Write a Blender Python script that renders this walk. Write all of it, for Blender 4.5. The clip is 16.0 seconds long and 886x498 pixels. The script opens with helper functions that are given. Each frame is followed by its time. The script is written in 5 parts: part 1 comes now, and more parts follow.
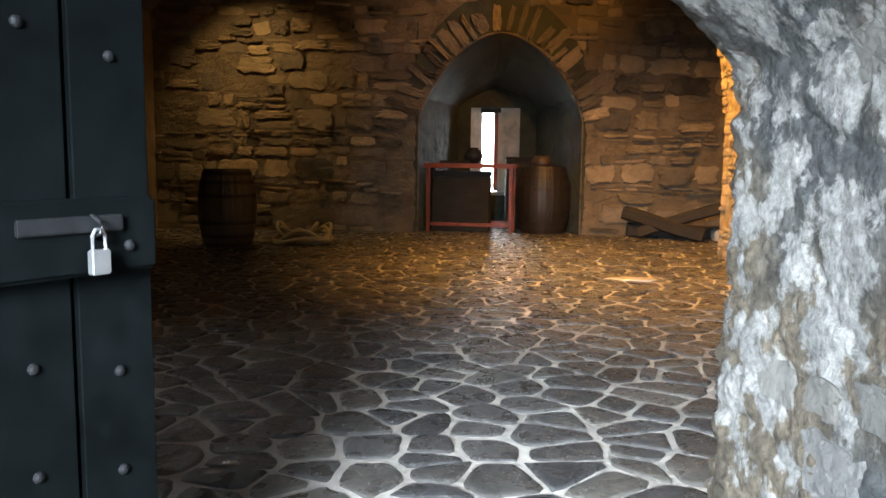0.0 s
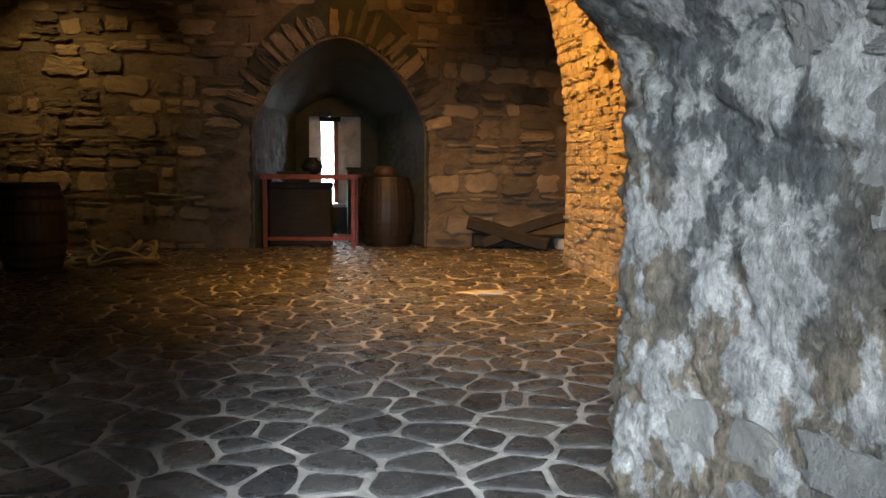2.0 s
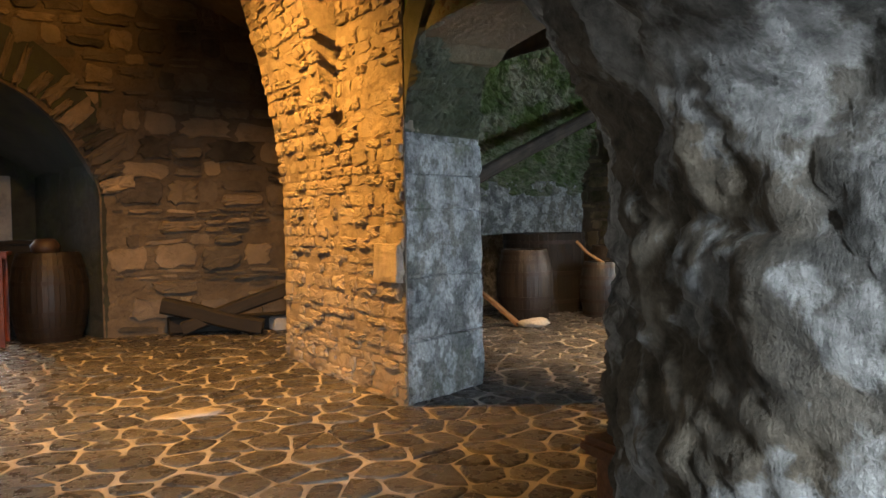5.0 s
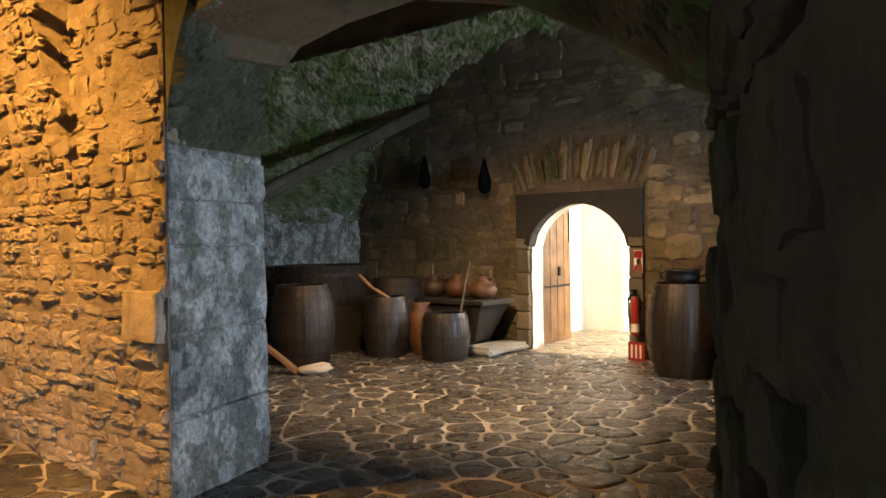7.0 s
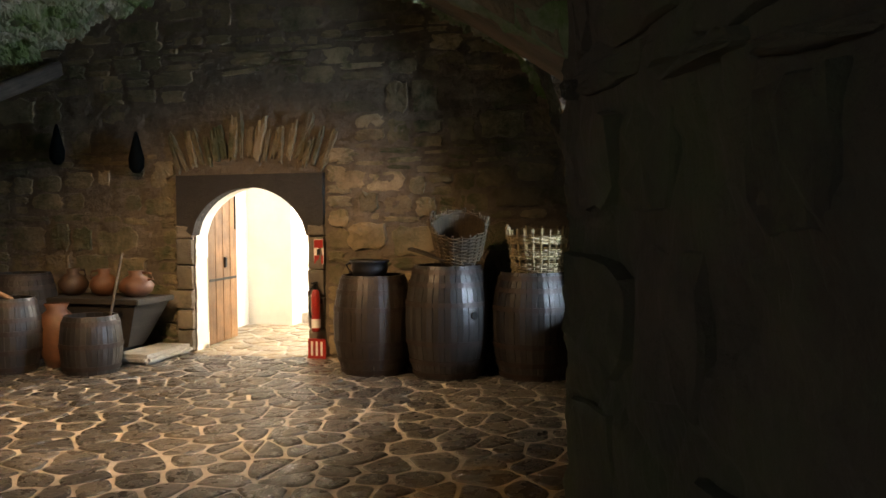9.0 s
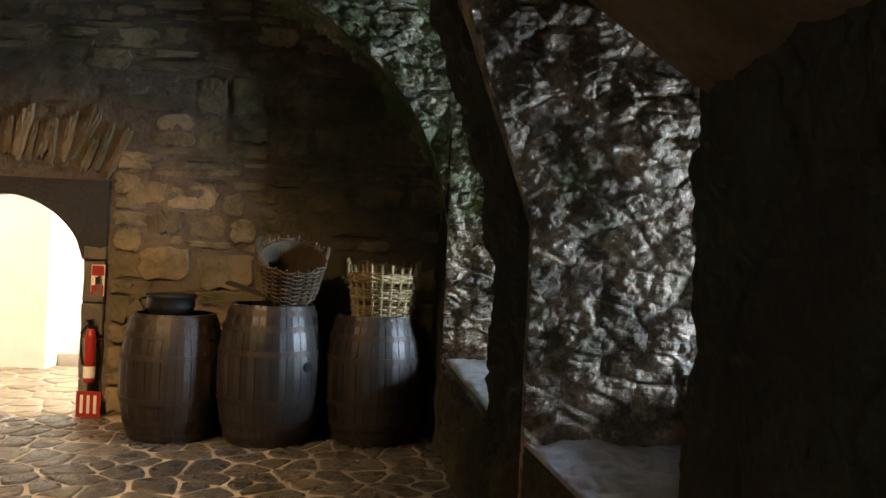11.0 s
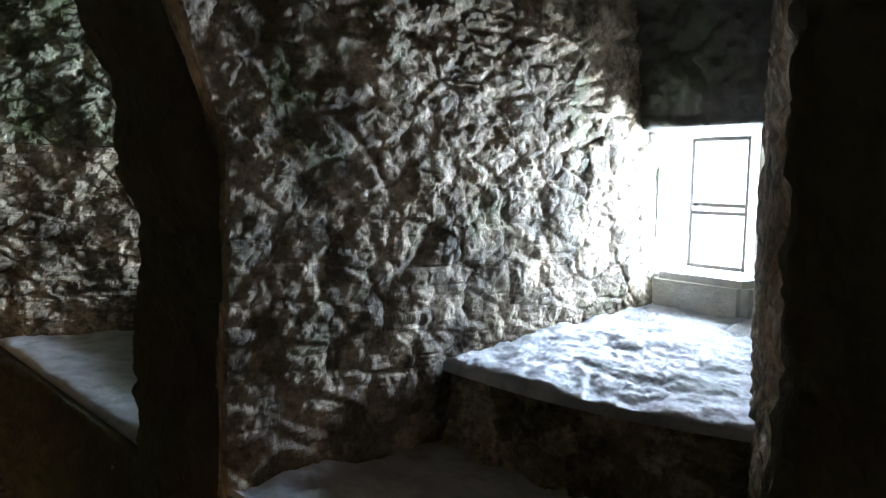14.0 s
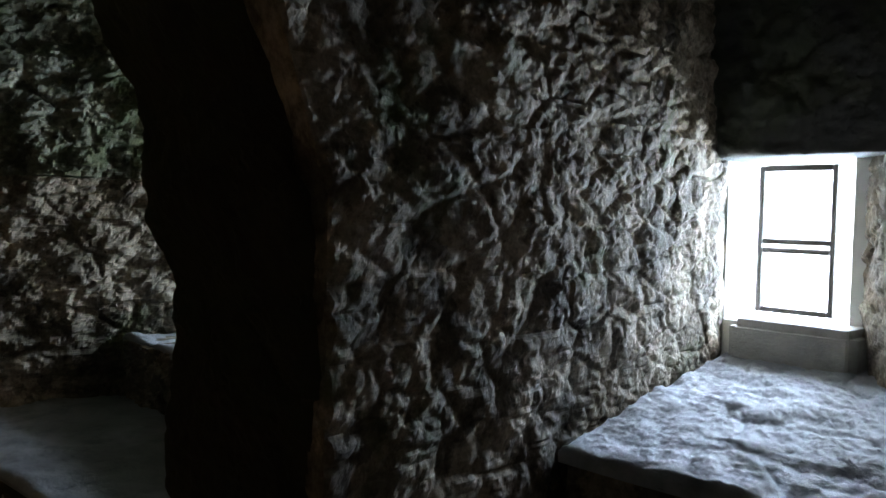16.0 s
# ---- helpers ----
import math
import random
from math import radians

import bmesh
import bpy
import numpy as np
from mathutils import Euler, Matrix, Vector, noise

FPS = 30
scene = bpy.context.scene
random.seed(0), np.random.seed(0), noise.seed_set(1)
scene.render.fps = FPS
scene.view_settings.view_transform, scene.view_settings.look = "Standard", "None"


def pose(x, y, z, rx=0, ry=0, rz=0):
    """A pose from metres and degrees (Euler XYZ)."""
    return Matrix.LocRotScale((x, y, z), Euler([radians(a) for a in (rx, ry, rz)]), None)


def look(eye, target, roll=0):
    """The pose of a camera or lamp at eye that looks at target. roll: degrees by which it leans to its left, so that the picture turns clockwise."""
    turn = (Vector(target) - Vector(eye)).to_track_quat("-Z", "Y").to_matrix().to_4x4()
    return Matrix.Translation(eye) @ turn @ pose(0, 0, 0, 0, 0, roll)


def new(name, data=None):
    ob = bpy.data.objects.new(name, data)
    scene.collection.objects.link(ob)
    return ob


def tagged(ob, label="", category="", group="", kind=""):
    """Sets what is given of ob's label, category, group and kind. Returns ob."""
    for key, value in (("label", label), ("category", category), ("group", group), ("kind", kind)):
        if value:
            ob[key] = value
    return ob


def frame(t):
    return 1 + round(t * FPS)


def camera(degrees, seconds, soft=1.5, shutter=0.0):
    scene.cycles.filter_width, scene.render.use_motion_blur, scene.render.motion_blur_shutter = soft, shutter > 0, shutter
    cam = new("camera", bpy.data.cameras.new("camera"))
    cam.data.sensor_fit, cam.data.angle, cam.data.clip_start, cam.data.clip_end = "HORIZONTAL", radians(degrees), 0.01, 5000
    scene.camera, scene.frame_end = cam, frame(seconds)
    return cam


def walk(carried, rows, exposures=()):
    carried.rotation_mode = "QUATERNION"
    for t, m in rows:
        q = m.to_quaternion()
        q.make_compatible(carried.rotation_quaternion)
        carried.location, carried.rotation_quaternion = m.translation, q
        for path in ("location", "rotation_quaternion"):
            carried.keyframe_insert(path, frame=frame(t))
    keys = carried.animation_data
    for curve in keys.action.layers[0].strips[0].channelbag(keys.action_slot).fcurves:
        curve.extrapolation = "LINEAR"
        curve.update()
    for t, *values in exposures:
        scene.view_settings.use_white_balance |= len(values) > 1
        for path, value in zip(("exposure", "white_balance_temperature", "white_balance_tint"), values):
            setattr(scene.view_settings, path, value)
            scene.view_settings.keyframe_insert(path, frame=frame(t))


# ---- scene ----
cam = camera(58.0, 16.0)
EXPOSURES = [(0, 2.1), (0.8, 1.75), (2.0, 1.45), (3.0, 1.05), (5.0, 1.5), (8.0, 1.4), (9.7, 1.4), (11.8, 1.25), (14.0, 1.1), (15.0, 0.6), (16, -0.35)]
PATH = [
    (0, (-0.474, -1.482, 1.21), (-0.549, 0.502, 0.97), 0.7),
    (0.5, (-0.514, -1.376, 1.207), (-0.303, 0.599, 0.976), -0.0),
    (1, (-0.538, -1.312, 1.199), (-0.181, 0.642, 0.959), 0.6),
    (1.5, (-0.524, -1.226, 1.2), (-0.135, 0.721, 0.957), 0.6),
    (2, (-0.495, -0.997, 1.189), (-0.175, 0.966, 0.981), 0.4),
    (2.5, (-0.424, -0.681, 1.249), (-0.017, 1.27, 1.071), 2.1),
    (3, (-0.365, -0.366, 1.302), (0.159, 1.556, 1.132), 0.2),
    (3.2, (-0.361, -0.258, 1.306), (0.219, 1.653, 1.192), -0.8),
    (5.3, (-0.188, 0.732, 1.372), (0.914, 2.398, 1.269), -0.9),
    (5.5, (-0.14, 0.842, 1.376), (1.002, 2.478, 1.234), -0.6),
    (6, (0.04, 1.148, 1.377), (1.189, 2.782, 1.29), -0.1),
    (6.5, (0.151, 1.365, 1.4), (1.373, 2.944, 1.287), 0.8),
    (7, (0.229, 1.638, 1.442), (1.722, 2.967, 1.412), -0.9),
    (7.5, (0.372, 1.92, 1.437), (1.982, 3.101, 1.327), 0.6),
    (8, (0.556, 2.12, 1.482), (2.269, 3.148, 1.381), 2.5),
    (8.5, (0.614, 2.28, 1.497), (2.465, 3.037, 1.486), 0.3),
    (9, (0.739, 2.452, 1.485), (2.661, 2.998, 1.405), -0.4),
    (9.5, (0.978, 2.611, 1.47), (2.927, 3.056, 1.411), -1.8),
    (9.7, (1.083, 2.685, 1.471), (3.04, 3.086, 1.388), -1.2),
    (11.8, (2.155, 3.647, 1.502), (4.105, 3.202, 1.49), 3.0),
    (12, (2.243, 3.689, 1.506), (4.162, 3.128, 1.445), 3.0),
    (12.5, (2.422, 3.701, 1.512), (4.237, 2.868, 1.409), 1.1),
    (13, (2.661, 3.683, 1.507), (4.435, 2.763, 1.43), 1.0),
    (13.5, (2.851, 3.66, 1.514), (4.592, 2.678, 1.432), 1.5),
    (14, (3.05, 3.643, 1.542), (4.668, 2.477, 1.394), 1.7),
    (14.5, (3.254, 3.647, 1.588), (4.69, 2.271, 1.37), 3.1),
    (15, (3.444, 3.598, 1.576), (4.829, 2.162, 1.43), 2.0),
    (15.5, (3.636, 3.606, 1.573), (4.953, 2.109, 1.42), 3.1),
    (16, (3.853, 3.756, 1.592), (5.309, 2.388, 1.502), 1.3),
]
walk(cam, [(t, look(eye, target, roll)) for t, eye, target, roll in PATH], EXPOSURES)

# ---- world and lights ----
world = bpy.data.worlds.new("sky")
scene.world = world
world.use_nodes = True
wn = world.node_tree
sky = wn.nodes.new("ShaderNodeTexSky")
sky.sky_type = "NISHITA"
sky.sun_disc = False
sky.sun_elevation, sky.sun_rotation = radians(40), radians(200)
wn.links.new(sky.outputs["Color"], wn.nodes["Background"].inputs["Color"])
wn.nodes["Background"].inputs["Strength"].default_value = 0.15


def area_lamp(name, eye, target, sx, sy, watts, colour, spread=180):
    data = bpy.data.lights.new(name, "AREA")
    data.spread = radians(spread)
    data.shape, data.size, data.size_y, data.energy, data.color = "RECTANGLE", sx, sy, watts, colour
    ob = new(name, data)
    ob.matrix_world = look(eye, target)
    return ob


def spot_lamp(name, eye, target, watts, colour, angle, blend=0.6, size=0.05):
    data = bpy.data.lights.new(name, "SPOT")
    data.energy, data.color, data.spot_size, data.spot_blend, data.shadow_soft_size = watts, colour, radians(angle), blend, size
    ob = new(name, data)
    ob.matrix_world = look(eye, target)
    return ob


COOL, ORANGE = (0.72, 0.86, 1.0), (1.0, 0.46, 0.09)
area_lamp("entrance_daylight", (-1.32, -2.62, 1.80), (0.10, 2.0, -0.2), 0.7, 1.3, 35, (0.74, 0.87, 1.0), 58)
area_lamp("window_daylight", (5.17, 0.44, 1.53), (5.05, 2.6, 1.10), 0.44, 0.57, 125, (0.63, 0.78, 1.0))
area_lamp("recess_daylight", (6.75, 0.56, 1.66), (7.0, 3.2, 1.2), 0.50, 0.60, 98, (0.66, 0.82, 1.0))
area_lamp("slit_daylight", (-0.235, 12.74, 1.35), (-0.1, 8.0, 0.2), 0.24, 1.2, 0.25, COOL)
area_lamp("corridor_daylight", (10.9, 5.4, 2.35), (8.5, 6.9, 0.1), 1.1, 0.9, 85, (1.0, 0.92, 0.80))
spot_lamp("orange_spot", (0.5, 6.8, 4.1), (1.75, 7.3, 0.3), 580, ORANGE, 118, 1.0)
# added orange fill to brighten the arch stones, not a known lamp
spot_lamp("arch_fill", (0.9, 7.2, 4.15), (0.05, 10.5, 3.15), 75, ORANGE, 68, 1.0)
spot_lamp("yellow_spot", (-4.0, 9.3, 3.8), (-3.5, 10.4, 1.5), 48, (1.0, 0.62, 0.22), 96, 1.0)
# added fill for the jamb and south wall; the west wall has no window
area_lamp("west_fill", (-5.25, 5.2, 2.1), (0.7, 1.6, 1.6), 0.7, 1.0, 5, (0.97, 0.98, 0.93), 56)
spot_lamp("room_spot", (4.7, 6.0, 3.6), (6.7, 6.5, 0.0), 450, (1.0, 0.62, 0.30), 102, 1.0)

# ---- materials ----


def material(name):
    m = bpy.data.materials.new(name)
    m.use_nodes = True
    return m, m.node_tree, m.node_tree.nodes["Principled BSDF"]


def node(tree, kind, **values):
    n = tree.nodes.new(kind)
    for key, value in values.items():
        n.inputs[key].default_value = value
    return n


def noise_of(tree, coord, scale, detail=6.0, rough=0.6, stretch=None):
    if stretch:
        mp = node(tree, "ShaderNodeMapping", Scale=stretch)
        tree.links.new(coord, mp.inputs["Vector"])
        coord = mp.outputs["Vector"]
    n = node(tree, "ShaderNodeTexNoise", Scale=scale, Detail=detail, Roughness=rough)
    tree.links.new(coord, n.inputs["Vector"])
    return n.outputs["Fac"]


def ramp_of(tree, fac, stops):
    r = tree.nodes.new("ShaderNodeValToRGB")
    while len(r.color_ramp.elements) < len(stops):
        r.color_ramp.elements.new(0.5)
    for e, (at, colour) in zip(r.color_ramp.elements, stops):
        e.position, e.color = at, (*colour, 1) if len(colour) == 3 else colour
    tree.links.new(fac, r.inputs["Fac"])
    return r.outputs["Color"]


def mix_of(tree, fac, a, b, blend="MIX"):
    mx = tree.nodes.new("ShaderNodeMix")
    mx.data_type, mx.blend_type = "RGBA", blend
    for value, slot in ((fac, 0), (a, 6), (b, 7)):
        if isinstance(value, (int, float)):
            mx.inputs[slot].default_value = value
        elif isinstance(value, tuple):
            mx.inputs[slot].default_value = (*value, 1)
        else:
            tree.links.new(value, mx.inputs[slot])
    return mx.outputs[2]


def coords(tree, world_space=True):
    if world_space:
        return tree.nodes.new("ShaderNodeNewGeometry").outputs["Position"]
    return tree.nodes.new("ShaderNodeTexCoord").outputs["Object"]


def piece_random(tree):
    a = tree.nodes.new("ShaderNodeObjectInfo").outputs["Random"]
    b = tree.nodes.new("ShaderNodeNewGeometry").outputs["Random Per Island"]
    s = tree.nodes.new("ShaderNodeMath")
    s.operation = "ADD"
    f = tree.nodes.new("ShaderNodeMath")
    f.operation = "FRACT"
    tree.links.new(a, s.inputs[0])
    tree.links.new(b, s.inputs[1])
    tree.links.new(s.outputs[0], f.inputs[0])
    return f.outputs[0]


def bump_of(tree, bsdf, height, strength, distance):
    b = node(tree, "ShaderNodeBump", Strength=strength, Distance=distance)
    tree.links.new(height, b.inputs["Height"])
    tree.links.new(b.outputs["Normal"], bsdf.inputs["Normal"])


def stone_material(name, tones, stain, rough=0.85, grain=26.0, bump=0.02, moss=0.0, stain_scale=1.3, rough_low=None):
    """Stone whose pieces differ in tone, with blotches at two scales and a rough grain."""
    m, t, bsdf = material(name)
    pos = coords(t)
    base = ramp_of(t, piece_random(t), [(i / max(1, len(tones) - 1), c) for i, c in enumerate(tones)])
    blot = ramp_of(t, noise_of(t, pos, stain_scale * 4, 8, 0.65), [(0.35, (0.62, 0.62, 0.62)), (0.68, (1.25, 1.22, 1.18))])
    col = mix_of(t, 1.0, base, blot, "MULTIPLY")
    big = ramp_of(t, noise_of(t, pos, stain_scale, 5, 0.6), [(0.42, (0, 0, 0)), (0.62, (1, 1, 1))])
    col = mix_of(t, 0.0, col, stain) if stain is None else mix_of(t, mix_of(t, 0.55, (0, 0, 0), big), col, stain)
    if moss:
        mm = ramp_of(t, noise_of(t, pos, 1.7, 9, 0.7), [(0.50 - moss * 0.14, (0, 0, 0)), (0.66 - moss * 0.1, (0.9, 0.9, 0.9))])
        col = mix_of(t, mm, col, (0.07, 0.125, 0.018) if moss > 0.5 else (0.05, 0.06, 0.024))
    t.links.new(col, bsdf.inputs["Base Color"])
    fine = noise_of(t, pos, grain, 9, 0.7)
    if rough_low:
        rr = ramp_of(t, noise_of(t, pos, 9, 5, 0.6), [(0.35, (rough_low,) * 3), (0.7, (rough,) * 3)])
        t.links.new(rr, bsdf.inputs["Roughness"])
    else:
        bsdf.inputs["Roughness"].default_value = rough
    bump_of(t, bsdf, fine, 0.9, bump)
    return m


def wood_material(name, dark, light, rough=0.6, along="Z", bump=0.006, scale=6.0):
    m, t, bsdf = material(name)
    pos = coords(t, False)
    stretch = {"Z": (6, 6, 0.5), "X": (0.5, 6, 6), "Y": (6, 0.5, 6)}[along]
    g = noise_of(t, pos, scale, 8, 0.65, stretch)
    col = ramp_of(t, g, [(0.3, dark), (0.7, light)])
    tone = ramp_of(t, piece_random(t), [(0, (0.65, 0.65, 0.65)), (1, (1.2, 1.18, 1.12))])
    col = mix_of(t, 1.0, col, tone, "MULTIPLY")
    wear = ramp_of(t, noise_of(t, coords(t), 3.5, 6, 0.65), [(0.4, (0.6, 0.6, 0.6)), (0.7, (1.1, 1.1, 1.1))])
    t.links.new(mix_of(t, 1.0, col, wear, "MULTIPLY"), bsdf.inputs["Base Color"])
    bsdf.inputs["Roughness"].default_value = rough
    bump_of(t, bsdf, g, 0.6, bump)
    return m


def plain_material(name, colour, rough=0.6, metal=0.0, vary=0.25, scale=12.0, bump=0.003):
    m, t, bsdf = material(name)
    n = noise_of(t, coords(t), scale, 7, 0.65)
    col = ramp_of(t, n, [(0.3, tuple(c * (1 - vary) for c in colour)), (0.7, tuple(min(1, c * (1 + vary)) for c in colour))])
    t.links.new(col, bsdf.inputs["Base Color"])
    bsdf.inputs["Roughness"].default_value, bsdf.inputs["Metallic"].default_value = rough, metal
    bump_of(t, bsdf, n, 0.5, bump)
    return m


RUBBLE = stone_material("rubble_stone", [(0.09, 0.08, 0.07), (0.32, 0.25, 0.17), (0.035, 0.033, 0.03), (0.20, 0.165, 0.13), (0.40, 0.31, 0.20), (0.055, 0.05, 0.045), (0.26, 0.20, 0.14)], (0.10, 0.085, 0.065), 0.9, 22, 0.03)
MORTAR = stone_material("lime_mortar", [(0.32, 0.26, 0.19), (0.32, 0.26, 0.19)], (0.15, 0.13, 0.10), 0.95, 30, 0.03)
# Darkened mortar: the shade of open crevices between stones is in its colour.
DARK_MORTAR = stone_material("dark_mortar", [(0.17, 0.135, 0.095), (0.17, 0.135, 0.095)], (0.07, 0.055, 0.04), 0.95, 24, 0.04)
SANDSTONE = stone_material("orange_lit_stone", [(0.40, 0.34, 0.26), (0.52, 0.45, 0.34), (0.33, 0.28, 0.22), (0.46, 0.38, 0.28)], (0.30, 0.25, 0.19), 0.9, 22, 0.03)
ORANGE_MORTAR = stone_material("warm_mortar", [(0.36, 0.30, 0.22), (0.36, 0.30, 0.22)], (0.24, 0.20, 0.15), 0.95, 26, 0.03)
DRESSED = stone_material("dressed_stone", [(0.44, 0.44, 0.40), (0.52, 0.51, 0.47), (0.38, 0.39, 0.36)], (0.085, 0.085, 0.07), 0.88, 10, 0.10, 0.0, 1.5)
# Stone facing away from the window's light; that shade is put into the colour.
SHADED_LINTEL = stone_material("shaded_lintel_stone", [(0.055, 0.055, 0.05), (0.08, 0.078, 0.07)], (0.035, 0.035, 0.03), 0.9, 18, 0.02, 0.25)
# Grey-green recess stone, darkened: the recess's shade is in the base colour.
SHADED_RECESS = stone_material("shaded_recess_stone", [(0.036, 0.041, 0.034), (0.05, 0.054, 0.045)], (0.024, 0.028, 0.020), 0.85, 18, 0.02, 0.15)
PALE_STONE = stone_material("pale_window_stone", [(0.50, 0.49, 0.46), (0.50, 0.49, 0.46)], (0.34, 0.33, 0.30), 0.8, 18, 0.02)


def rock_material(name, pale, grey, dark, moss=0.0, relief=0.05):
    """Bare stones half covered by smeared pale mortar, streaked downwards."""
    m, t, bsdf = material(name)
    pos = coords(t)
    patch = ramp_of(t, noise_of(t, pos, 5.6, 9, 0.62, (1, 1, 0.8)), [(0.48, (0, 0, 0)), (0.52, (1, 1, 1))])
    streak = ramp_of(t, noise_of(t, pos, 6.0, 8, 0.65, (1, 1, 0.7)), [(0.36, (0.55, 0.56, 0.57)), (0.66, (1.25, 1.24, 1.22))])
    speck = ramp_of(t, noise_of(t, pos, 30.0, 7, 0.75), [(0.36, (0.48, 0.48, 0.48)), (0.60, (1.15, 1.15, 1.15))])
    tone = ramp_of(t, noise_of(t, pos, 1.1, 4, 0.5), [(0.44, grey), (0.56, dark)])
    col = mix_of(t, patch, tone, pale)
    col = mix_of(t, 1.0, mix_of(t, 1.0, col, streak, "MULTIPLY"), speck, "MULTIPLY")
    if moss:
        mm = ramp_of(t, noise_of(t, pos, 1.9, 9, 0.7), [(0.58 - moss * 0.14, (0, 0, 0)), (0.72 - moss * 0.1, (0.9, 0.9, 0.9))])
        col = mix_of(t, mm, col, (0.06, 0.085, 0.025))
    t.links.new(col, bsdf.inputs["Base Color"])
    bsdf.inputs["Roughness"].default_value = 0.9
    bsdf.inputs["Specular IOR Level"].default_value = 0.2
    h = mix_of(t, 0.3, noise_of(t, pos, 11.0, 9, 0.68, (1, 1, 0.6)), noise_of(t, pos, 38.0, 8, 0.7))
    bump_of(t, bsdf, h, 1.0, relief)
    return m


ROCK = rock_material("mortared_rock", (0.28, 0.27, 0.255), (0.085, 0.087, 0.086), (0.14, 0.115, 0.085), 0.0, 0.045)
JAMBSTONE = stone_material("grey_jamb_stone", [(0.12, 0.12, 0.118), (0.20, 0.195, 0.185), (0.15, 0.13, 0.105), (0.24, 0.23, 0.21), (0.085, 0.085, 0.082), (0.19, 0.18, 0.165), (0.20, 0.175, 0.135)], (0.13, 0.125, 0.115), 0.85, 13, 0.06, 0.0, 2.2)
# Brown, slightly mossy stone with the south side's shade put into its tones.
SHADED_STONE = stone_material("shaded_wall_stone", [(0.026, 0.023, 0.016), (0.06, 0.05, 0.034), (0.04, 0.034, 0.025)], (0.022, 0.023, 0.015), 0.9, 18, 0.03, 0.3, 2.0)
# Worn pale stone; the blue of the daylight is tinted into its base colour.
SILLROCK = stone_material("worn_daylit_stone", [(0.45, 0.48, 0.53), (0.45, 0.48, 0.53)], (0.24, 0.25, 0.26), 0.7, 16, 0.02, 0.0, 2.2)
PIER = rock_material("pier_stone", (0.46, 0.46, 0.43), (0.22, 0.22, 0.205), (0.27, 0.26, 0.22), 0.1, 0.02)
RAW_ROCK = rock_material("raw_rock", (0.38, 0.32, 0.245), (0.18, 0.155, 0.12), (0.235, 0.19, 0.135), 0.15, 0.012)
MOSS_ROCK = rock_material("mossy_rock", (0.34, 0.33, 0.25), (0.15, 0.15, 0.11), (0.20, 0.19, 0.13), 1.0, 0.012)
DARK_MOSSY = stone_material("dark_mossy_stone", [(0.10, 0.11, 0.07), (0.14, 0.14, 0.09)], (0.045, 0.06, 0.02), 0.9, 16, 0.03, 0.35, 2.2)
MOSSY = stone_material("mossy_stone", [(0.34, 0.33, 0.27), (0.42, 0.40, 0.33), (0.24, 0.24, 0.19)], (0.12, 0.15, 0.05), 0.9, 16, 0.03, 0.95)
EASTSTONE = stone_material("brown_wall_stone", [(0.19, 0.145, 0.085), (0.30, 0.225, 0.13), (0.11, 0.095, 0.06), (0.36, 0.28, 0.17), (0.16, 0.14, 0.09)], (0.13, 0.105, 0.06), 0.9, 20, 0.03, 0.2)
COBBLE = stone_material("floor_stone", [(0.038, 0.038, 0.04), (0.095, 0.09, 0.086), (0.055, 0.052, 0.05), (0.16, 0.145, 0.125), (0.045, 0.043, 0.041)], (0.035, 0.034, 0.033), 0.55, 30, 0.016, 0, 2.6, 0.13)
# Lit copy of the floor stone: the corridor's brightness is put into the tan.
LIT_COBBLE = stone_material("lit_tan_floor_stone", [(0.34, 0.28, 0.19), (0.42, 0.35, 0.25), (0.28, 0.24, 0.17)], (0.22, 0.18, 0.12), 0.6, 30, 0.016, 0, 2.6, 0.3)
JOINT = stone_material("floor_mortar", [(0.56, 0.52, 0.47), (0.56, 0.52, 0.47)], (0.17, 0.15, 0.13), 0.75, 30, 0.02, 0, 1.9, 0.28)
PLASTER = plain_material("cream_plaster", (0.80, 0.78, 0.72), 0.8, 0, 0.06, 3)
BARREL_WOOD = wood_material("barrel_oak", (0.011, 0.007, 0.005), (0.040, 0.027, 0.018), 0.5)
BROWN_OAK = wood_material("brown_oak", (0.045, 0.030, 0.018), (0.13, 0.09, 0.055), 0.55)
GREY_WOOD = wood_material("weathered_oak", (0.010, 0.009, 0.009), (0.038, 0.035, 0.034), 0.4)
DARK_WOOD = wood_material("dark_wood", (0.010, 0.008, 0.006), (0.030, 0.023, 0.016), 0.8, "X")
BEAM_WOOD = wood_material("beam_wood", (0.05, 0.04, 0.03), (0.16, 0.13, 0.10), 0.75, "X")
RED_WOOD = wood_material("red_stained_wood", (0.16, 0.035, 0.015), (0.30, 0.07, 0.03), 0.45, "X")
DOOR_WOOD = wood_material("oak_door", (0.20, 0.10, 0.04), (0.38, 0.21, 0.10), 0.5)
IRON = plain_material("black_iron", (0.02, 0.02, 0.022), 0.5, 0.6, 0.3, 30)
PITCH = plain_material("pitch_black", (0.003, 0.003, 0.003), 0.9, 0, 0.3, 20)
HOOP = plain_material("rusty_hoop", (0.035, 0.026, 0.022), 0.55, 0.5, 0.4, 25)
STEEL = plain_material("padlock_steel", (0.55, 0.55, 0.56), 0.3, 0.9, 0.1, 20)


# ---- building helpers ----


def part(name, bm, mat, parent=None, label="", smooth=False):
    me = bpy.data.meshes.new(name)
    bm.normal_update()
    bm.to_mesh(me)
    bm.free()
    if smooth:
        me.polygons.foreach_set("use_smooth", [True] * len(me.polygons))
    me.materials.append(mat)
    ob = new(name, me)
    if parent:
        ob.parent = parent
    if label:
        tagged(ob, label)
    return ob


